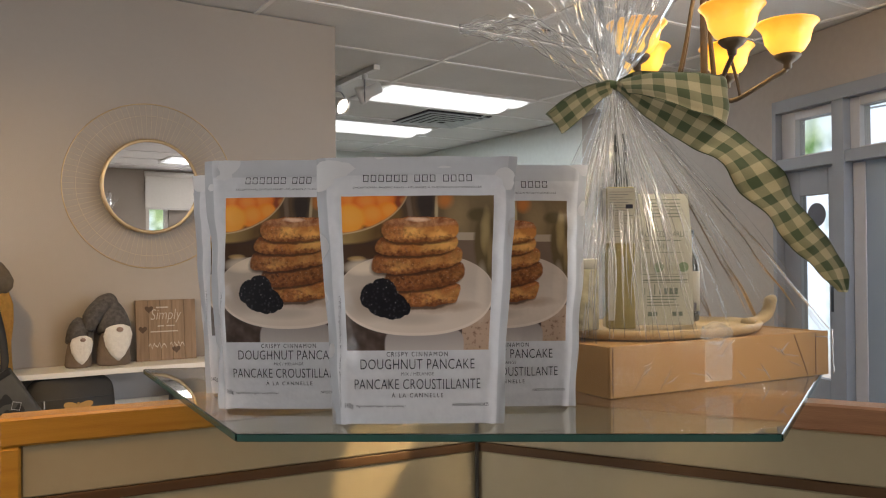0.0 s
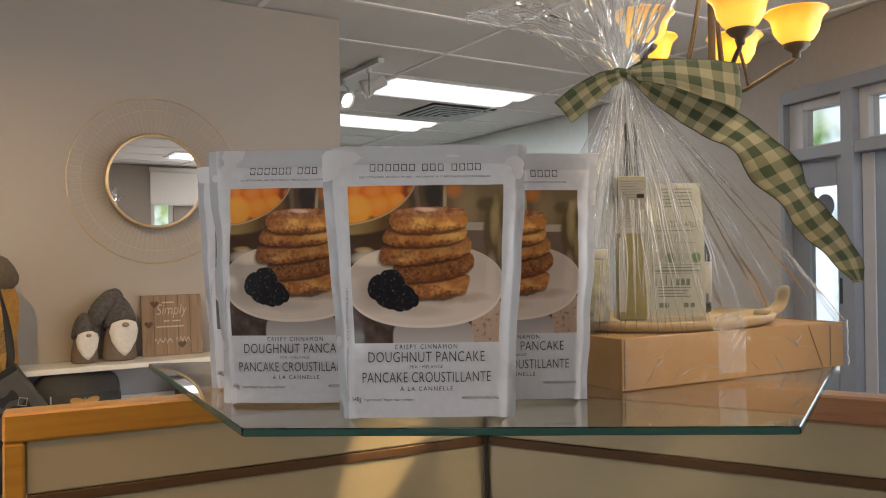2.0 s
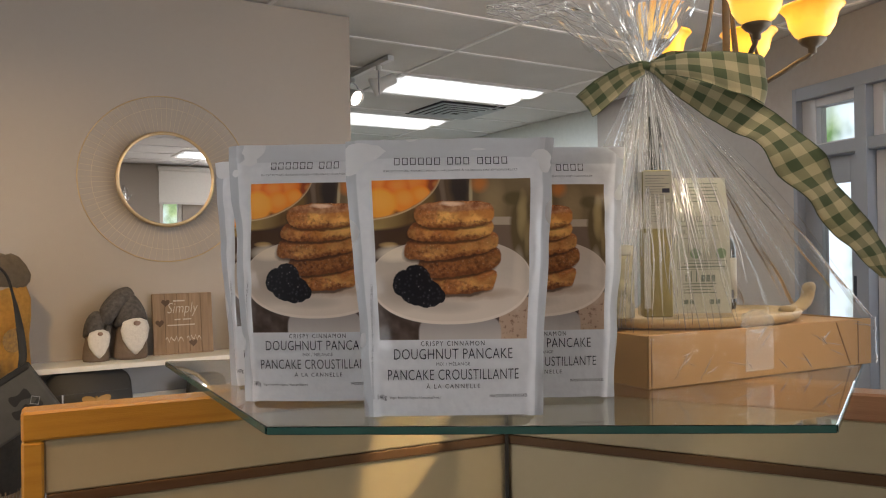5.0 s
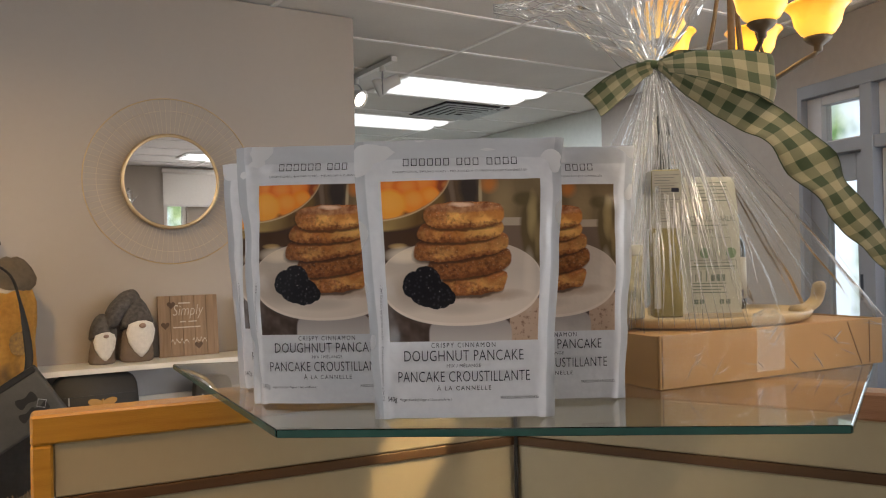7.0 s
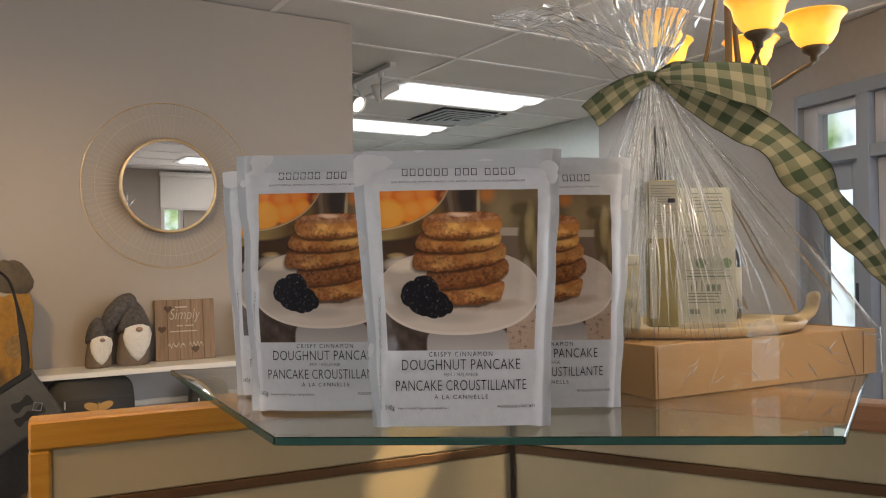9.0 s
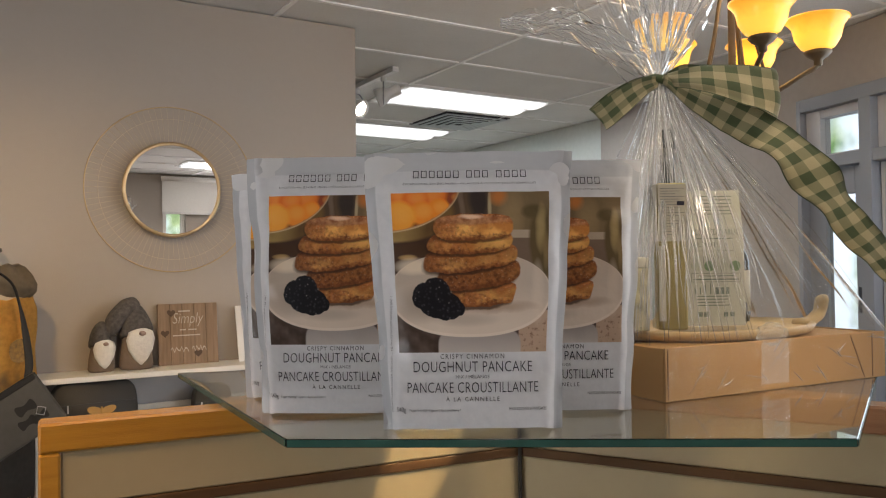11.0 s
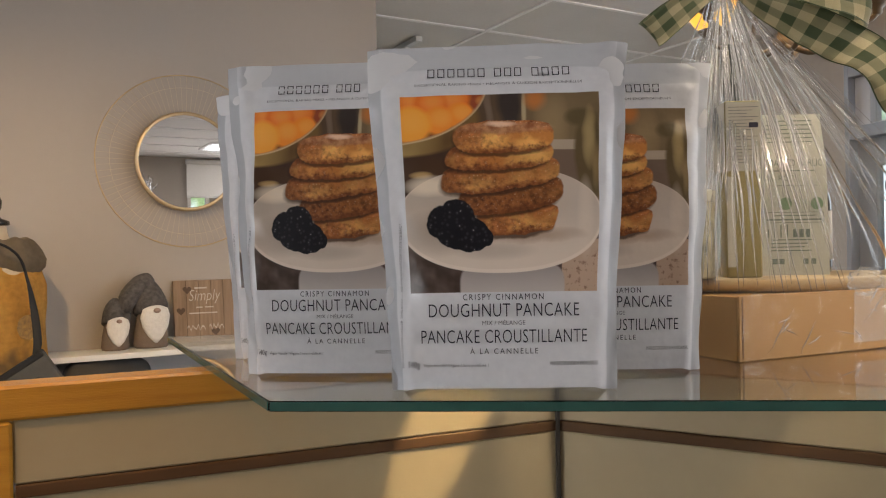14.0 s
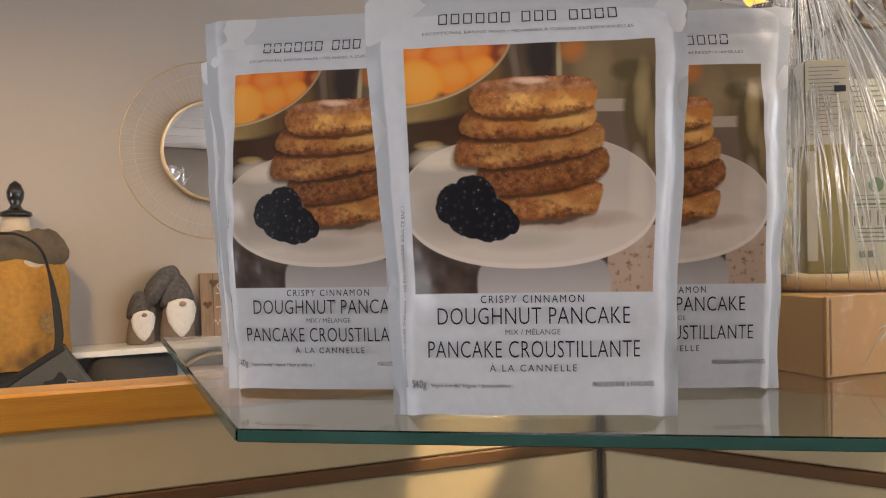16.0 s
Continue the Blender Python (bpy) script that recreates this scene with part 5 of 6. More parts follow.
PANE = bpy.data.materials.new("window_glass")
PANE.use_nodes = True
PANE.node_tree.nodes["Principled BSDF"].inputs["Transmission Weight"].default_value = 1.0
PANE.node_tree.nodes["Principled BSDF"].inputs["Roughness"].default_value = 0.0
PANE.node_tree.nodes["Principled BSDF"].inputs["IOR"].default_value = 1.02
WFRAME = mat("pale_window_paint", (0.50, 0.52, 0.57), 0.45, grain=0.2, scale=14)
fr = thing("door_frame", DOORM, "grey painted door frame with two transom windows", "door frame", kind="structure")
door_part("jamb", (-0.02, 0.13, 0.10, 0.1295, 0, 2.3295), FRAME, fr)
door_part("mullion", (-0.025, 0.13, -0.37, -0.297, 0, 2.26), FRAME, fr)
door_part("transom_bar", (-0.018, 0.13, -0.2965, 0.0995, 1.945, 2.008), FRAME, fr)
door_part("transom_bar", (-0.018, 0.13, -1.4995, -0.3705, 1.945, 2.005), FRAME, fr)
door_part("head", (-0.022, 0.13, -1.4995, 0.0995, 2.2605, 2.3295), FRAME, fr)
door_part("jamb", (-0.02, 0.13, -1.4995, -1.46, 0, 1.9445), FRAME, fr)
for y0, y1, z0, z1 in ((-0.296, 0.099, 2.0085, 2.26), (-1.14, -0.371, 2.0055, 2.26)):
    w = thing("transom_window", DOORM, "small fixed window over the door in a pale frame", "window", "transom windows", "structure")
    e = 0.052 if y1 > 0 else 0.03
    door_part("window_frame", (0.02, 0.09, y1 - e * 1.9, y1, z0, z1), WFRAME, w)
    door_part("window_frame", (0.02, 0.09, y0, y0 + 0.02, z0, z1), WFRAME, w)
    door_part("window_frame", (0.022, 0.088, y0 + 0.0205, y1 - e * 1.9 - 0.0005, z1 - 0.045, z1), WFRAME, w)
    door_part("window_frame", (0.022, 0.088, y0 + 0.0205, y1 - e * 1.9 - 0.0005, z0, z0 + 0.012), WFRAME, w)
    p = door_part("pane", (0.05, 0.054, y0 + 0.02, y1 - e * 1.9, z0 + 0.012, z1 - 0.045), PANE, w, bevel=0)
    p.visible_shadow = False
setting("wall_beside_transom", (0, 0.14, -1.4995, -1.1405, 2.0055, 2.26), WALL_DOOR, DOORM)
d = thing("door_1", DOORM, "grey shop door with a narrow glass light", "door", kind="structure")
door_part("door_leaf", (0.03, 0.075, -0.020, 0.0985, 0.01, 1.94), FRAME, d)
door_part("door_leaf", (0.03, 0.075, -0.2955, -0.214, 0.01, 1.94), FRAME, d)
door_part("door_leaf", (0.03, 0.075, -0.2135, -0.0205, 1.805, 1.94), FRAME, d)
door_part("door_leaf", (0.03, 0.075, -0.2135, -0.0205, 0.01, 0.85), FRAME, d)
p = door_part("pane", (0.05, 0.054, -0.2135, -0.0205, 0.85, 1.805), PANE, d, bevel=0)
p.visible_shadow = False
door_part("handle_plate", (0.018, 0.0295, -0.290, -0.235, 1.20, 1.33), mat("dark_handle_metal", (0.05, 0.06, 0.08), 0.35, metal=0.6), d)
bm = bmesh.new()
r = bmesh.ops.create_circle(bm, cap_ends=True, radius=0.062, segments=32)
ext = bmesh.ops.extrude_face_region(bm, geom=bm.faces[:])
for v in [g for g in ext["geom"] if isinstance(g, bmesh.types.BMVert)]:
    v.co.z += 0.003
bmesh.ops.transform(bm, matrix=Matrix.Translation((0.044, -0.118, 1.70)) @ Matrix.Rotation(radians(90), 4, "Y"), verts=bm.verts)
part("round_sticker", bm, mat("dark_sticker", (0.10, 0.11, 0.14), 0.6), d)
d2 = thing("door_2", DOORM, "plain blue-grey panelled door leaf beside the shop door", "door", kind="structure")
SLATE = mat("blue_grey_paint", (0.27, 0.34, 0.43), 0.4, grain=0.3, scale=6, second=(0.23, 0.29, 0.38))
door_part("door_leaf", (0.04, 0.08, -1.4595, -0.372, 0.01, 1.9445), SLATE, d2)
door_part("stile", (0.030, 0.0395, -0.445, -0.374, 0.01, 1.94), WFRAME, d2)

# ---- outdoors, far off behind the glass ----
def foliage_backdrop():
    m = bpy.data.materials.new("distant_street_trees")
    m.use_nodes = True
    nt = m.node_tree
    N = Net(nt)
    tc = nt.nodes.new("ShaderNodeTexCoord")
    v = tc.outputs["Object"]
    leaf = N.mix(N.ramp(N.noise(v, 2.2, 5), 0.4, 0.62), (0.05, 0.16, 0.05), (0.45, 0.62, 0.35))
    leaf = N.mix(N.ramp(N.noise(v, 1.1, 3), 0.44, 0.56), leaf, (0.62, 0.80, 1.0))
    sep = nt.nodes.new("ShaderNodeSeparateXYZ")
    nt.links.new(v, sep.inputs[0])
    col = N.mix(N.ramp(N.math("MULTIPLY_ADD", N.noise(v, 0.7, 3), 1.2, sep.outputs[2]), 3.3, 3.9), leaf, (0.42, 0.56, 0.72))
    col = N.mix(N.ramp(sep.outputs[2], 0.7, 0.3), col, (0.45, 0.46, 0.47))
    b = nt.nodes["Principled BSDF"]
    nt.links.new(col, b.inputs["Emission Color"])
    b.inputs["Emission Strength"].default_value = 1.7
    b.inputs["Base Color"].default_value = (0, 0, 0, 1)
    return m


OUT = foliage_backdrop()
setting("backdrop_street", (3.0, 3.05, -9, 5, -0.1, 6.0), OUT, DOORM)
setting("backdrop_yard", (-2, 10, -8.05, -8.0, -0.1, 6.0), OUT, ROOM)
setting("ground", (-40, 40, -40, 40, -0.3, -0.12), mat("pavement_grey", (0.3, 0.3, 0.29), 0.9, grain=0.5, scale=4), Matrix())

# rear shop windows with a white blind
for k, (a, b) in enumerate(WIN):
    w = thing("window_%d" % (k + 1), ROOM, "tall shop window in a white frame", "window", "shop windows", "structure")
    boxed("window_frame", (a, a + 0.05, -2.56, -2.50, 0.8, 2.45), WHITE, w)
    boxed("window_frame", (b - 0.05, b, -2.56, -2.50, 0.8, 2.45), WHITE, w)
    boxed("window_frame", (a + 0.0505, b - 0.0505, -2.56, -2.50, 2.40, 2.45), WHITE, w)
    boxed("window_sill", (a + 0.0505, b - 0.0505, -2.58, -2.44, 0.80, 0.84), WHITE, w)
    p = boxed("pane", (a + 0.05, b - 0.05, -2.535, -2.53, 0.84, 2.40), PANE, w, bevel=0)
    p.visible_shadow = False
bl = thing("roller_blind", ROOM, "white fabric roller blind half drawn over the shop window", "blind")
BLIND = mat("white_blind_fabric", (0.82, 0.82, 0.80), 0.8, grain=0.2, scale=60)
bm = bmesh.new()
tube(bm, [(2.83, -2.38, 2.58), (3.80, -2.38, 2.58)], 0.03, 12)
part("roller", bm, BLIND, bl, "", True)
boxed("fabric", (2.84, 3.79, -2.395, -2.39, 2.16, 2.56), BLIND, bl)
boxed("bottom_bar", (2.84, 3.79, -2.40, -2.385, 2.135, 2.1595), WHITE_METAL, bl)

# unseen west window, added to go with the light from the left
w = thing("window_3", ROOM, "wide unseen window in a white frame, added for light from the left", "window", "shop windows", "structure")
boxed("window_frame", (-3.08, -3.02, 0.35, 0.41, 0.9, 2.3), WHITE, w)
boxed("window_frame", (-3.08, -3.02, 2.29, 2.35, 0.9, 2.3), WHITE, w)
boxed("window_sill", (-3.1, -2.97, 0.4105, 2.2895, 0.9, 0.94), WHITE, w)
p = boxed("pane", (-3.055, -3.05, 0.41, 2.29, 0.94, 2.3), PANE, w, bevel=0)
p.visible_shadow = False

# ---- wall mirror ----
GOLD = mat("brushed_gold_metal", (0.56, 0.42, 0.25), 0.35, metal=0.8, grain=0.4, scale=40)
WIRE = mat("pale_gold_wire", (0.56, 0.48, 0.37), 0.45, metal=0.35, grain=0.3, scale=40)
MIRROR = mat("mirror_silver", (0.92, 0.93, 0.94), 0.01, metal=1.0)
MIR = Matrix.Translation(rp(1.523, 4.40, 1.803)) @ ROOM @ Matrix.Rotation(radians(90), 4, "X")
mir = thing("wall_mirror", MIR, "round wall mirror in a gold wire sunburst frame", "mirror")
bm = bmesh.new()
lathe(bm, [(0.001, 0.052), (0.192, 0.052), (0.194, 0.045), (0.02, 0.044)], 64)
part("looking_glass", bm, MIRROR, mir)
bm = bmesh.new()
lathe(bm, [(0.190, 0.0535), (0.1945, 0.056), (0.2035, 0.055), (0.2055, 0.048), (0.204, 0.03), (0.196, 0.03), (0.19, 0.043), (0.190, 0.0535)], 64, caps=False)
part("inner_ring", bm, GOLD, mir, "", True)
for r, th, dz in ((0.352, 0.0026, 0.06), (0.300, 0.0010, 0.066)):
    bm = bmesh.new()
    tube(bm, [(r * math.cos(a), r * math.sin(a), dz) for a in (2 * math.pi * k / 96 for k in range(96))], th, 6, closed=True)
    part("outer_ring", bm, GOLD if r > 0.32 else WIRE, mir, "", True)
wire = bpy.data.meshes.new("spoke")
bm = bmesh.new()
tube(bm, [(0.204, 0, 0.045), (0.30, 0, 0.066), (0.351, 0, 0.06)], 0.0008, 4)
bm.to_mesh(wire)
bm.free()
wire.materials.append(WIRE)
for k in range(84):
    s = new("spoke", wire)
    s.parent = mir
    s.matrix_local = Matrix.Rotation(2 * math.pi * k / 84, 4, "Z")
for k in range(4):
    bm = bmesh.new()
    a = radians(45 + 90 * k)
    tube(bm, [(0.197 * math.cos(a), 0.197 * math.sin(a), 0.0005), (0.197 * math.cos(a), 0.197 * math.sin(a), 0.034)], 0.006, 8)
    part("standoff", bm, GOLD, mir)

# ---- white shelf unit under the mirror ----
SHELF = mat("white_shelf_paint", (0.78, 0.76, 0.72), 0.4, grain=0.2, scale=12, bump=0.05)
GREYBOARD = mat("grey_backboard", (0.42, 0.43, 0.46), 0.6, grain=0.3, scale=12)
ST = 1.052
unit = thing("shelf_unit", ROOM, "white painted open shelf unit with a long top board", "shelf unit")
boxed("top_board", (0.975, 2.40, 4.185, 4.398, ST - 0.022, ST), SHELF, unit)
boxed("backboard", (0.985, 2.40, 4.385, 4.397, 0.0, ST - 0.0225), GREYBOARD, unit)
boxed("batten", (1.08, 2.399, 4.372, 4.3845, 0.872, 0.895), SHELF, unit)
boxed("middle_board", (1.08, 2.399, 4.19, 4.371, 0.775, 0.795), SHELF, unit)
boxed("side_panel", (0.985, 1.005, 4.19, 4.384, 0.0, ST - 0.0225), SHELF, unit)
boxed("side_panel", (2.37, 2.40, 4.19, 4.371, 0.796, ST - 0.0225), SHELF, unit)


def on_shelf(a, b, yaw=0.0, z=ST):
    """A pose on the shelf unit; the thing's front looks out of the wall."""
    return Matrix.Translation(rp(a, b, z + 0.0004)) @ ROOM @ pose(0, 0, 0, 0, 0, yaw)


WOOL = mat("mottled_grey_wool", (0.05, 0.046, 0.045), 0.95, grain=1.0, scale=70, bump=1.0, bump_scale=180, second=(0.13, 0.12, 0.115))
BEARD = mat("white_fleece", (0.74, 0.71, 0.66), 0.95, grain=0.5, scale=60, bump=1.0, bump_scale=120)
NOSE = mat("pink_felt", (0.36, 0.25, 0.20), 0.9, grain=0.3, scale=60)
ROBE = mat("taupe_felt", (0.19, 0.14, 0.105), 0.95, grain=0.7, scale=50, bump=0.6, bump_scale=140)


def gnome(m, h, label, droop):
    """A stuffed gnome in one mesh: body, beard, nose, hat."""
    bm = bmesh.new()
    done = set()
    def step(idx):
        for fc in bm.faces:
            if fc not in done:
                fc.material_index = idx
                done.add(fc)
    k = h
    lathe(bm, [(0.10 * k, 0), (0.225 * k, 0.01 * k), (0.25 * k, 0.06 * k), (0.24 * k, 0.25 * k), (0.21 * k, 0.45 * k), (0.16 * k, 0.58 * k)], 24, Matrix.Diagonal((1, 0.72, 1, 1)), 0.006)
    step(0)
    prof = [(0.02 * k, -0.42 * k), (0.09 * k, -0.33 * k), (0.145 * k, -0.18 * k), (0.165 * k, -0.03 * k), (0.14 * k, 0.08 * k), (0.05 * k, 0.13 * k)]
    lathe(bm, prof, 20, Matrix.Translation((0.02 * k, -0.17 * k, 0.50 * k)) @ Matrix.Diagonal((1.2, 0.55, 1, 1)), 0.009)
    step(1)
    r = bmesh.ops.create_uvsphere(bm, u_segments=14, v_segments=10, radius=0.045 * k)
    for v in r["verts"]:
        v.co = Vector((v.co.x * 1.15 + 0.02 * k, v.co.y - 0.27 * k, v.co.z * 0.85 + 0.565 * k))
    step(2)
    rings = lathe(bm, [(0.235 * k, 0.50 * k), (0.255 * k, 0.53 * k), (0.25 * k, 0.62 * k), (0.225 * k, 0.74 * k), (0.18 * k, 0.86 * k), (0.12 * k, 0.95 * k), (0.05 * k, 1.0 * k)], 24, Matrix.Diagonal((1, 0.78, 1, 1)), 0.008)
    for ring in rings:
        for v in ring:
            v.co.z += 0.07 * k * max(0, -v.co.y / (0.3 * k)) - 0.09 * k * max(0, v.co.y / (0.3 * k)) * (v.co.z < 0.66 * k)
            v.co.x += droop * k * max(0, v.co.z - 0.6 * k) / k * 0.35
    step(3)
    if droop:
        tube(bm, curve_pts([(-0.02 * k, 0.02, 0.97 * k), (-0.16 * k, 0.0, 0.93 * k), (-0.31 * k, -0.03 * k, 0.78 * k), (-0.37 * k, -0.05 * k, 0.58 * k), (-0.35 * k, -0.05 * k, 0.36 * k)], 16),
             [0.15 * k] * 5 + [0.14 * k] * 5 + [0.12 * k, 0.105 * k, 0.09 * k, 0.075 * k, 0.06 * k, 0.05 * k, 0.03 * k], 14)
        step(3)
    ob = as_object("stuffed_gnome", bm, [ROBE, BEARD, NOSE, WOOL], smooth=True)
    ob.matrix_world = m
    tagged(ob, label, "gnome", "stuffed gnomes on the shelf")


gnome(on_shelf(1.232, 4.312, 6), 0.202, "small grey felt gnome with white beard on the shelf", 0.0)
gnome(on_shelf(1.366, 4.318, 6), 0.266, "large grey felt gnome with drooping hat and white beard", -0.25)

PLANK = mat("weathered_plank", (0.30, 0.205, 0.135), 0.75, grain=1.0, scale=7, bump=0.3, bump_scale=40, second=(0.205, 0.135, 0.085), stretch=(14, 14, 1))
CHALK = mat("chalk_paint", (0.56, 0.50, 0.43), 0.8, grain=0.5, scale=40)
sign = thing("plank_sign", on_shelf(1.462, 4.345, 0) @ pose(0, 0, 0, -7, 0, 0), "brown wooden plank sign with pale painted script", "sign")
for k in range(5):
    boxed("plank", (0.0505 * k, 0.0505 * k + 0.0495, 0, 0.016, 0, 0.262), PLANK, sign, bevel=0.0015)
sv, sf = letters("Simply", 0.125, 0.060, bold=-0.012)
bm = bmesh.new()
mv = [bm.verts.new((0.122 + x + 0.18 * z, -0.0006, 0.176 + z)) for x, z in sv]
for f in sf:
    try:
        bm.faces.new([mv[k] for k in f])
    except ValueError:
        pass
part("lettering", bm, CHALK, sign)
for x0, x1, z0, z1 in ((0.085, 0.135, 0.226, 0.232), (0.09, 0.115, 0.146, 0.151), (0.125, 0.16, 0.146, 0.151), (0.06, 0.175, 0.122, 0.127), (0.05, 0.125, 0.062, 0.084), (0.14, 0.20, 0.064, 0.082)):
    bm = bmesh.new()
    n = 10
    prev = None
    for i in range(n + 1):
        x = x0 + (x1 - x0) * i / n
        z = z0 + (0.012 * math.sin(i * 2.4) if z1 - z0 > 0.01 else 0)
        hgt = 0.006 if z1 - z0 > 0.01 else z1 - z0
        cur = [bm.verts.new((x, -0.0006, z)), bm.verts.new((x, -0.0006, z + hgt))]
        if prev:
            bm.faces.new((prev[0], cur[0], cur[1], prev[1]))
        prev = cur
    part("script_bar", bm, CHALK, sign)
HEART = mat("dark_heart_stain", (0.09, 0.055, 0.035), 0.8)
for cx, cz in ((0.055, 0.222), (0.028, 0.135), (0.165, 0.045)):
    bm = bmesh.new()
    pts = []
    for k in range(24):
        a = 2 * math.pi * k / 24
        pts.append(bm.verts.new((cx + 0.0011 * 16 * math.sin(a) ** 3, -0.0004, cz + 0.0011 * (13 * math.cos(a) - 5 * math.cos(2 * a) - 2 * math.cos(3 * a) - math.cos(4 * a)))))
    bm.faces.new(pts)
    part("heart", bm, HEART, sign)

CARD = mat("white_card", (0.76, 0.74, 0.72), 0.4, grain=0.1)
card = thing("card_stand", on_shelf(1.79, 4.30, 0) @ pose(0, 0, 0, -14, 0, 0), "white printed card with a pink picture in a slanted stand", "card")
boxed("card_sheet", (0, 0.19, 0, 0.004, 0, 0.25), CARD, card, bevel=0.001)
boxed("picture", (0.035, 0.155, -0.0008, -0.0002, 0.06, 0.155), mat("pink_print", (0.62, 0.25, 0.22), 0.5, grain=1.0, scale=40, second=(0.75, 0.55, 0.5)), card, bevel=0)
for z in (0.17, 0.183, 0.196, 0.209, 0.222, 0.035, 0.022):
    boxed("text_bar", (0.03, 0.15 if int(z * 1000) % 2 else 0.165, -0.0008, -0.0002, z, z + 0.004), INK_GREY, card, bevel=0)

BLACKLEATHER = mat("black_leather", (0.030, 0.029, 0.028), 0.6, grain=0.5, scale=30, bump=0.4, bump_scale=120)
STRAP0 = mat("dark_zip", (0.035, 0.035, 0.04), 0.5)
GOLDPRINT = mat("gold_print", (0.52, 0.30, 0.09), 0.5, grain=0.6, scale=40)


def handbag(m, w, h, d, label, emblem):
    t = thing("handbag", m, label, "bag", "bags on the shelf unit")
    bm = bmesh.new()
    n, prev = 28, None
    out = []
    for k in range(n):
        a = 2 * math.pi * k / n
        x = math.copysign(abs(math.cos(a)) ** 0.45, math.cos(a)) * w / 2
        z = math.copysign(abs(math.sin(a)) ** 0.45, math.sin(a)) * h / 2 + h / 2
        out.append((x * (1.0 - 0.10 * z / h), z))
    f0 = [bm.verts.new((x * 0.94, -d / 2, z * 0.97 + 0.004)) for x, z in out]
    f1 = [bm.verts.new((x, -d / 4, z)) for x, z in out]
    f2 = [bm.verts.new((x, d / 4, z)) for x, z in out]
    f3 = [bm.verts.new((x * 0.94, d / 2, z * 0.97 + 0.004)) for x, z in out]
    for a, b in ((f0, f1), (f1, f2), (f2, f3)):
        for k in range(n):
            bm.faces.new((a[k], a[(k + 1) % n], b[(k + 1) % n], b[k]))
    bm.faces.new(f0)
    bm.faces.new(f3)
    part("bag_body", bm, BLACKLEATHER, t, "", True)
    boxed("zip_seam", (-w * 0.44, w * 0.44, -d / 2 - 0.002, -d / 2 + 0.002, h * 0.62, h * 0.632), STRAP0, t, bevel=0)
    bm = bmesh.new()
    tube(bm, [(-w * 0.30, -d / 2 - 0.004, h * 0.63), (-w * 0.30, -d / 2 - 0.006, h * 0.50)], 0.003, 6)
    part("zip_pull", bm, mat("steel", (0.6, 0.6, 0.6), 0.3, metal=0.9), t)
    if emblem:
        for sx, sz, r, q in ((-1, 0.30, 0.030, 25), (1, 0.30, 0.030, -25), (-1, 0.12, 0.021, -30), (1, 0.12, 0.021, 30)):
            bm = bmesh.new()
            pts = [bm.verts.new((0.02 + sx * 0.024 + r * math.cos(a) * 1.0, -d / 2 - 0.003, h * (0.2 + sz) + r * 0.55 * math.sin(a) + sx * r * 0.25 * math.cos(a) * (1 if sz > 0.2 else -1))) for a in (2 * math.pi * k / 16 for k in range(16))]
            bm.faces.new(pts)
            part("wing_print", bm, GOLDPRINT, t)
        bm = bmesh.new()
        tube(bm, [(0.02, -d / 2 - 0.002, h * 0.25), (0.02, -d / 2 - 0.002, h * 0.56)], 0.004, 6)
        part("body_print", bm, GOLDPRINT, t)
    return t


handbag(on_shelf(1.195, 4.25, 4, 0.796), 0.34, 0.236, 0.09, "black leather handbag with a gold winged print and zip", True)
handbag(on_shelf(1.66, 4.27, 0, 0.796), 0.17, 0.168, 0.08, "small black bag standing on the white shelf unit", False)

# ---- dress form with its clothes ----
FORM = mat("cream_linen_form", (0.55, 0.47, 0.36), 0.8, grain=0.4, scale=40)
BLACKWOOD = mat("black_lacquer_wood", (0.012, 0.011, 0.011), 0.25, coat=0.5)
MX, MY, MZ = -1.515, 3.985, 0.995
bm = bmesh.new()
lathe(bm, [(0.13, 0.0), (0.15, 0.05), (0.125, 0.18), (0.14, 0.30), (0.155, 0.38), (0.13, 0.45), (0.055, 0.485), (0.047, 0.51), (0.044, 0.535)], 32, Matrix.Diagonal((0.95, 0.8, 1, 1)))
for fc in bm.faces:
    fc.material_index = 0
old = set(bm.faces)
lathe(bm, [(0.045, 0.536), (0.052, 0.540), (0.050, 0.552), (0.025, 0.562), (0.016, 0.575), (0.026, 0.60), (0.028, 0.622), (0.018, 0.648), (0.003, 0.660)], 24)
lathe(bm, [(0.16, -1.0), (0.165, -0.985), (0.03, -0.965), (0.02, -0.9), (0.018, -0.02), (0.1, -0.001)], 20)
for fc in bm.faces:
    if fc not in old:
        fc.material_index = 1
form = as_object("mannequin", bm, [FORM, BLACKWOOD], smooth=True)
form.matrix_world = Matrix.Translation((MX, MY, MZ + 0.0004))
tagged(form, "cream dress form with black finial and stand", "mannequin")

def cloth_material(name, a, b, patch):
    m = bpy.data.materials.new(name)
    m.use_nodes = True
    N = Net(m.node_tree)
    tc = m.node_tree.nodes.new("ShaderNodeTexCoord")
    v = tc.outputs["Object"]
    col = N.mix(N.ramp(N.noise(v, 60, 3), 0.35, 0.7), a, b)
    col = N.mix(N.math("MULTIPLY", N.ramp(N.noise(v, 5.5, 2), 0.60, 0.66), 0.8), col, patch)
    bs = m.node_tree.nodes["Principled BSDF"]
    m.node_tree.links.new(col, bs.inputs["Base Color"])
    bs.inputs["Roughness"].default_value = 0.9
    return m


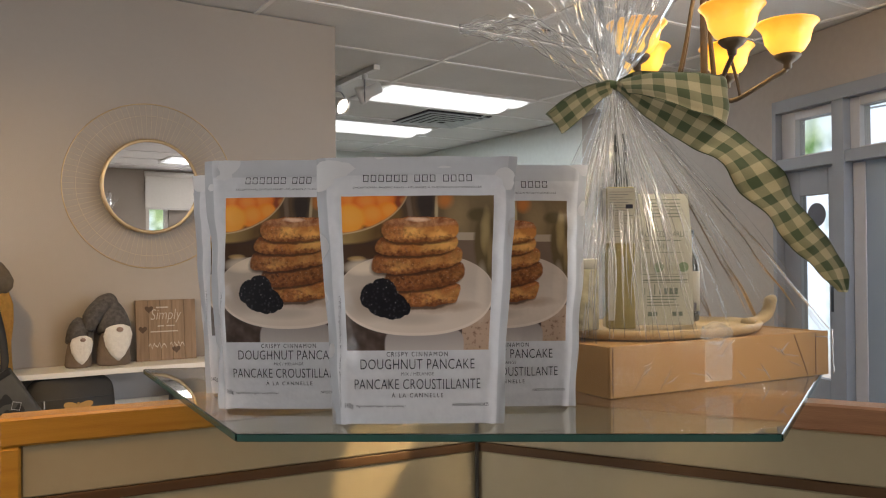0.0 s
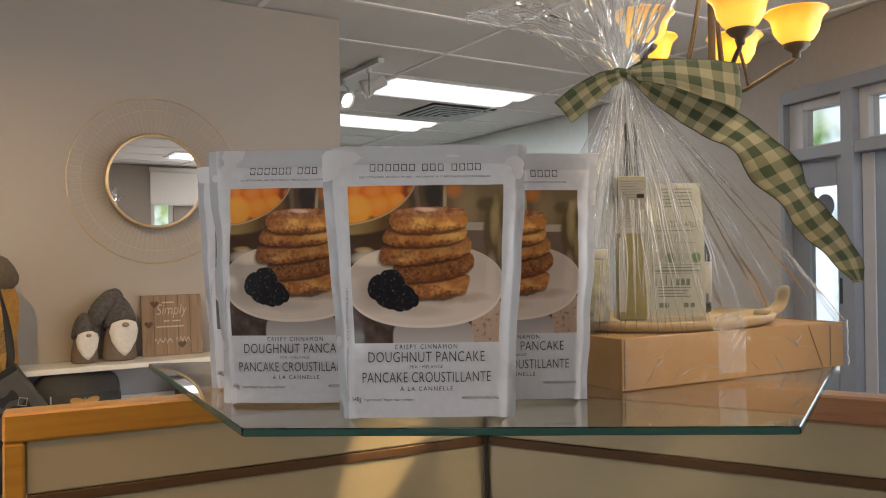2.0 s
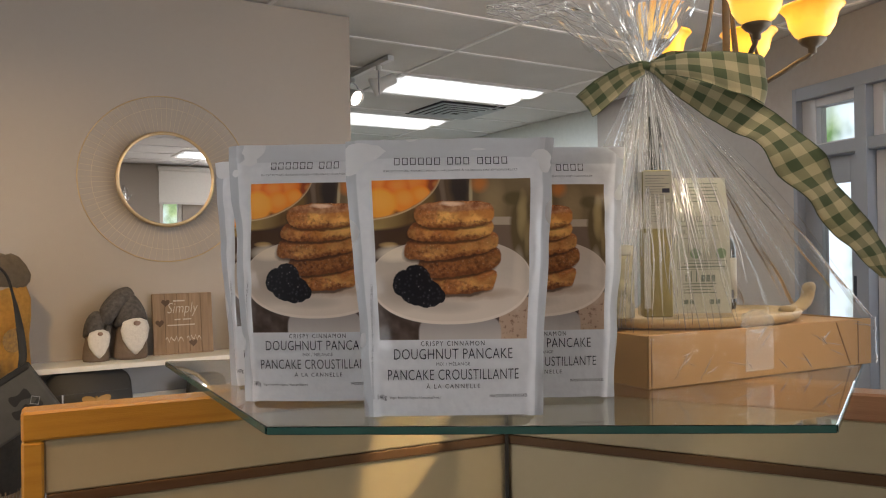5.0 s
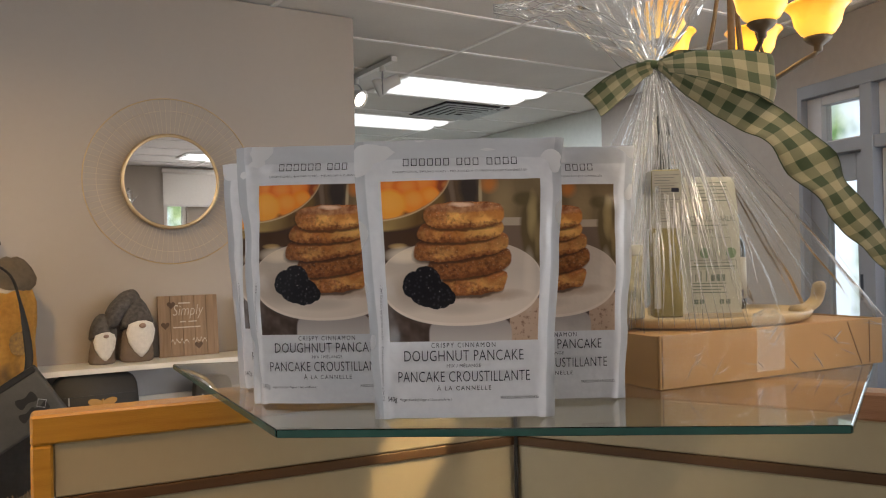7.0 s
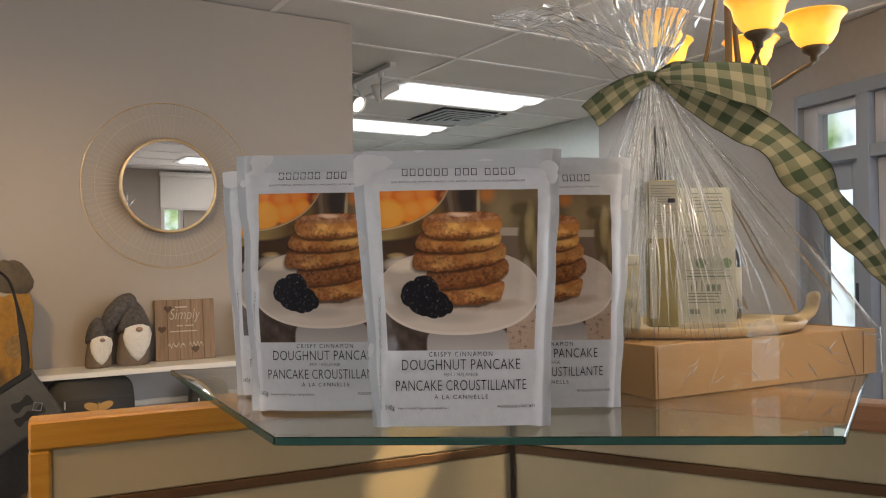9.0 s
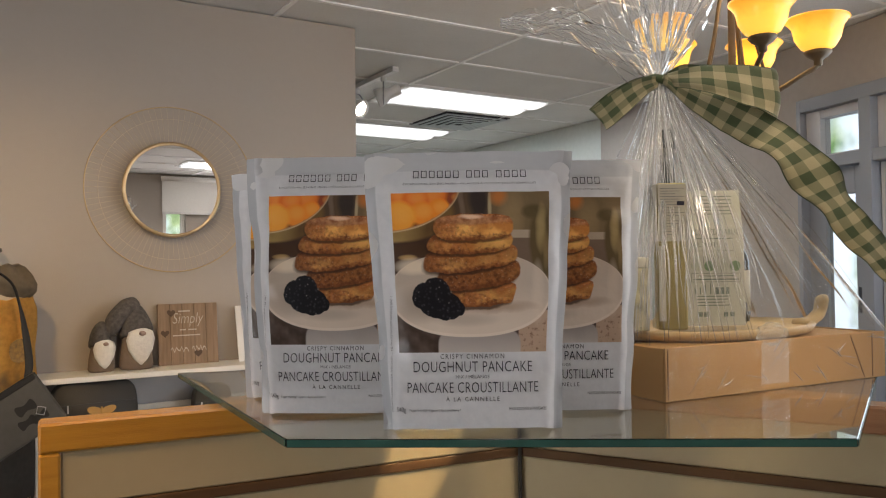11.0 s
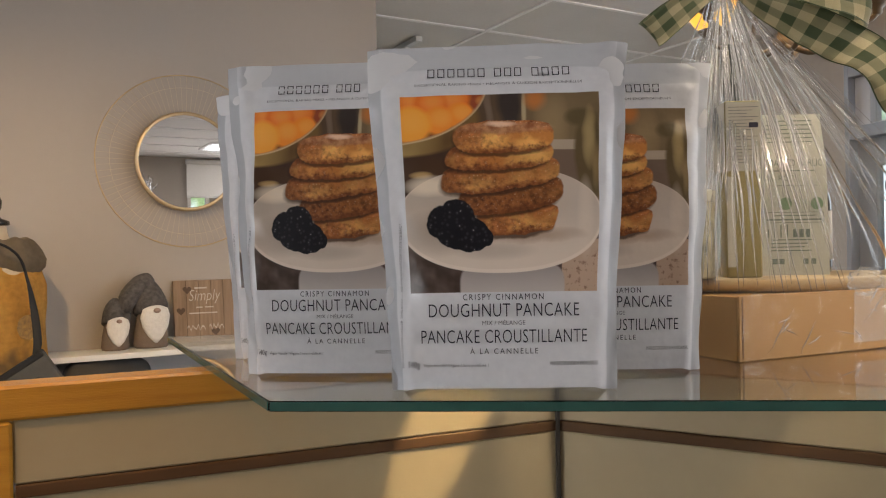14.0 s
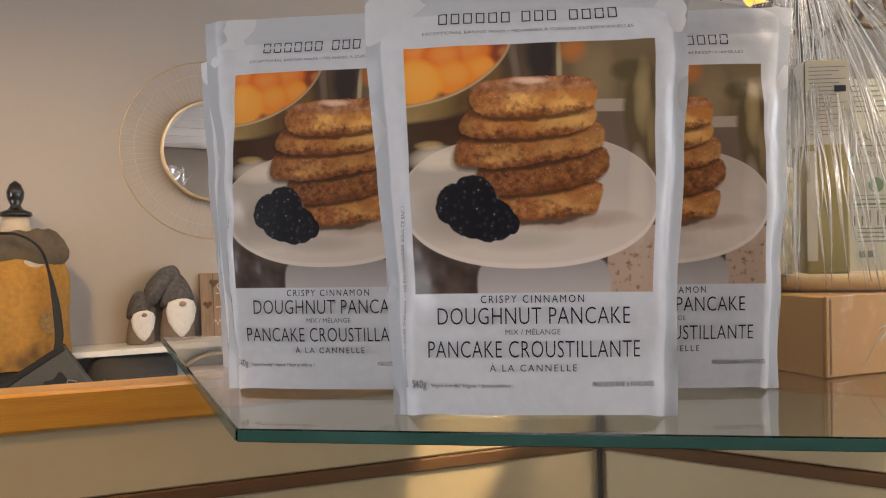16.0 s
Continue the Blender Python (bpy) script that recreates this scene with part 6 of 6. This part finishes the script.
TAN = cloth_material("tan_printed_cloth", (0.74, 0.42, 0.105), (0.62, 0.335, 0.08), (0.16, 0.11, 0.07))
COWL = mat("grey_brown_scarf", (0.26, 0.21, 0.15), 0.95, grain=0.8, scale=50, bump=0.6, bump_scale=90)
SHAWL = mat("grey_shawl", (0.085, 0.078, 0.072), 0.95, grain=0.7, scale=60, bump=0.5, bump_scale=120)


def drape(profile, flat, seed, amp, segs=72):
    bm = bmesh.new()
    rows_d = []
    for r, z in profile:
        ring = []
        for k in range(segs):
            a = 2 * math.pi * k / segs
            f = 1 + amp * noise.noise(Vector((math.cos(a) * 2.2, math.sin(a) * 2.2, z * 4 + seed))) + amp * 0.6 * math.sin(a * 9 + z * 9 + seed) * max(0, 0.45 - z)
            ring.append(bm.verts.new((r * f * math.cos(a), r * f * flat * math.sin(a), z + 0.012 * noise.noise(Vector((a * 2, z * 7, seed))))))
        rows_d.append(ring)
    for a, b in zip(rows_d, rows_d[1:]):
        for k in range(segs):
            bm.faces.new((a[k], a[(k + 1) % segs], b[(k + 1) % segs], b[k]))
    bmesh.ops.solidify(bm, geom=bm.faces[:], thickness=0.004)
    return bm


PONCHO = [(0.166, 0.03), (0.168, 0.10), (0.168, 0.18), (0.164, 0.26), (0.156, 0.33), (0.140, 0.38), (0.126, 0.425), (0.104, 0.456), (0.080, 0.478)]
poncho = thing("poncho", Matrix.Translation((MX, MY, MZ)), "tan cloth poncho with a dark round print over the dress form", "garment")
part("cloth", drape(PONCHO, 0.9, 1, 0.11), TAN, poncho, "", True)
# round dark print on the cloth
bm = bmesh.new()
rings = []
for j in range(1, 8):
    ring = []
    for k in range(28):
        th, rho = 2 * math.pi * k / 28, 0.042 * j / 7 * (1 + 0.12 * noise.noise(Vector((math.cos(2 * math.pi * k / 28) * 2, math.sin(2 * math.pi * k / 28) * 2, 3))))
        z = 0.185 + rho * math.sin(th)
        a = radians(-23) + rho * math.cos(th) / 0.166
        f = 1 + 0.11 * noise.noise(Vector((math.cos(a) * 2.2, math.sin(a) * 2.2, z * 4 + 1))) + 0.066 * math.sin(a * 9 + z * 9 + 1) * max(0, 0.45 - z)
        r = 0.166 * f + 0.0065
        ring.append(bm.verts.new((r * math.cos(a), r * 0.9 * math.sin(a), z)))
    rings.append(ring)
for ra, rb in zip(rings, rings[1:]):
    for k in range(28):
        bm.faces.new((ra[k], ra[(k + 1) % 28], rb[(k + 1) % 28], rb[k]))
bm.faces.new(rings[0])
part("round_print", bm, mat("faded_brown_print", (0.20, 0.13, 0.065), 0.9, grain=1.0, scale=90, second=(0.42, 0.25, 0.08)), poncho, "faded dark brown round print", True)
g = as_object("scarf", drape([(0.128, 0.358), (0.150, 0.385), (0.152, 0.412), (0.136, 0.446), (0.114, 0.474), (0.090, 0.486)], 0.9, 4, 0.2), COWL, smooth=True)
g.matrix_world = Matrix.Translation((MX + 0.01, MY, MZ + 0.005))
tagged(g, "grey-brown scarf bunched round the neck of the dress form", "scarf")
sh = thing("shawl", Matrix.Translation((MX, MY, MZ)), "dark grey shawl with a knotted fringe hanging below the poncho", "shawl")
part("cloth", drape([(0.150, -0.36), (0.158, -0.25), (0.16, -0.12), (0.16, 0.0), (0.155, 0.05)], 0.9, 8, 0.08), SHAWL, sh, "", True)
tass = bpy.data.meshes.new("tassel")
bm = bmesh.new()
tube(bm, [(0, 0, 0), (0.003, 0, -0.04), (-0.002, 0, -0.09)], [0.003, 0.004, 0.002], 5)
bm.to_mesh(tass)
bm.free()
tass.materials.append(mat("tan_fringe", (0.30, 0.22, 0.14), 0.9))
for k in range(56):
    a = 2 * math.pi * k / 56
    s = new("tassel", tass)
    s.parent = sh
    s.matrix_local = pose(0.152 * math.cos(a), 0.137 * math.sin(a), -0.352, 0, 0, math.degrees(a))

STRAP = mat("black_webbing", (0.012, 0.012, 0.012), 0.7, grain=0.5, scale=60)
BAGGREY = mat("grey_waxed_canvas", (0.06, 0.06, 0.056), 0.6, grain=0.7, scale=30, bump=0.4, bump_scale=110)
cb = thing("crossbody_bag", Matrix.Translation((MX, MY, MZ)) @ Matrix.Rotation(radians(17), 4, "Z"), "grey canvas crossbody bag with black leaf shapes on the dress form", "bag")
bm = bmesh.new()
tube(bm, curve_pts([(-0.05, -0.16, 0.475), (0.05, -0.17, 0.475), (0.115, -0.150, 0.43), (0.142, -0.14, 0.34), (0.162, -0.15, 0.24), (0.178, -0.18, 0.15), (0.178, -0.20, 0.10)], 30), 0.013, 8, 0.35)
part("strap", bm, STRAP, cb, "", True)
bm = bmesh.new()
tube(bm, [Vector((0.178 + 0.011 * math.cos(a), -0.203, 0.085 + 0.014 * math.sin(a))) for a in (2 * math.pi * k / 14 for k in range(14))], 0.0028, 6, closed=True)
part("ring", bm, mat("chrome", (0.75, 0.75, 0.75), 0.15, metal=1.0), cb, "chrome ring", True)
mm = Matrix.Translation((0.112, -0.232, -0.005)) @ pose(0, 0, 0, 0, -33, 4)
bm = bmesh.new()
box(bm, -0.19, 0.145, -0.022, 0.022, -0.135, 0.055, 0.012, mm, 3)
body = part("bag_body", bm, BAGGREY, cb, "", True)
bm = bmesh.new()
box(bm, -0.188, 0.143, -0.026, 0.026, 0.036, 0.058, 0.004, mm)
part("zip_band", bm, STRAP, cb)
for cx, cz, r, q in ((0.062, -0.030, 0.034, 0), (0.040, -0.075, 0.030, 40), (0.082, -0.080, 0.028, -30)):
    bm = bmesh.new()
    pts = [bm.verts.new(mm @ Vector((cx + r * math.cos(a) * 1.0, -0.0232, cz + r * (0.62 + 0.38 * math.cos(2 * a)) * math.sin(a) * 1.3))) for a in (2 * math.pi * k / 20 for k in range(20))]
    bm.faces.new(pts)
    part("leaf_shape", bm, STRAP, body)
bm = bmesh.new()
tube(bm, [mm @ Vector((0.095 + 0.018 * c, -0.024, -0.065 + 0.018 * s)) for c, s in ((1, 0), (0, 1), (-1, 0), (0, -1))], 0.0018, 5, closed=True)
part("diamond_stitch", bm, GREY_METAL, body)
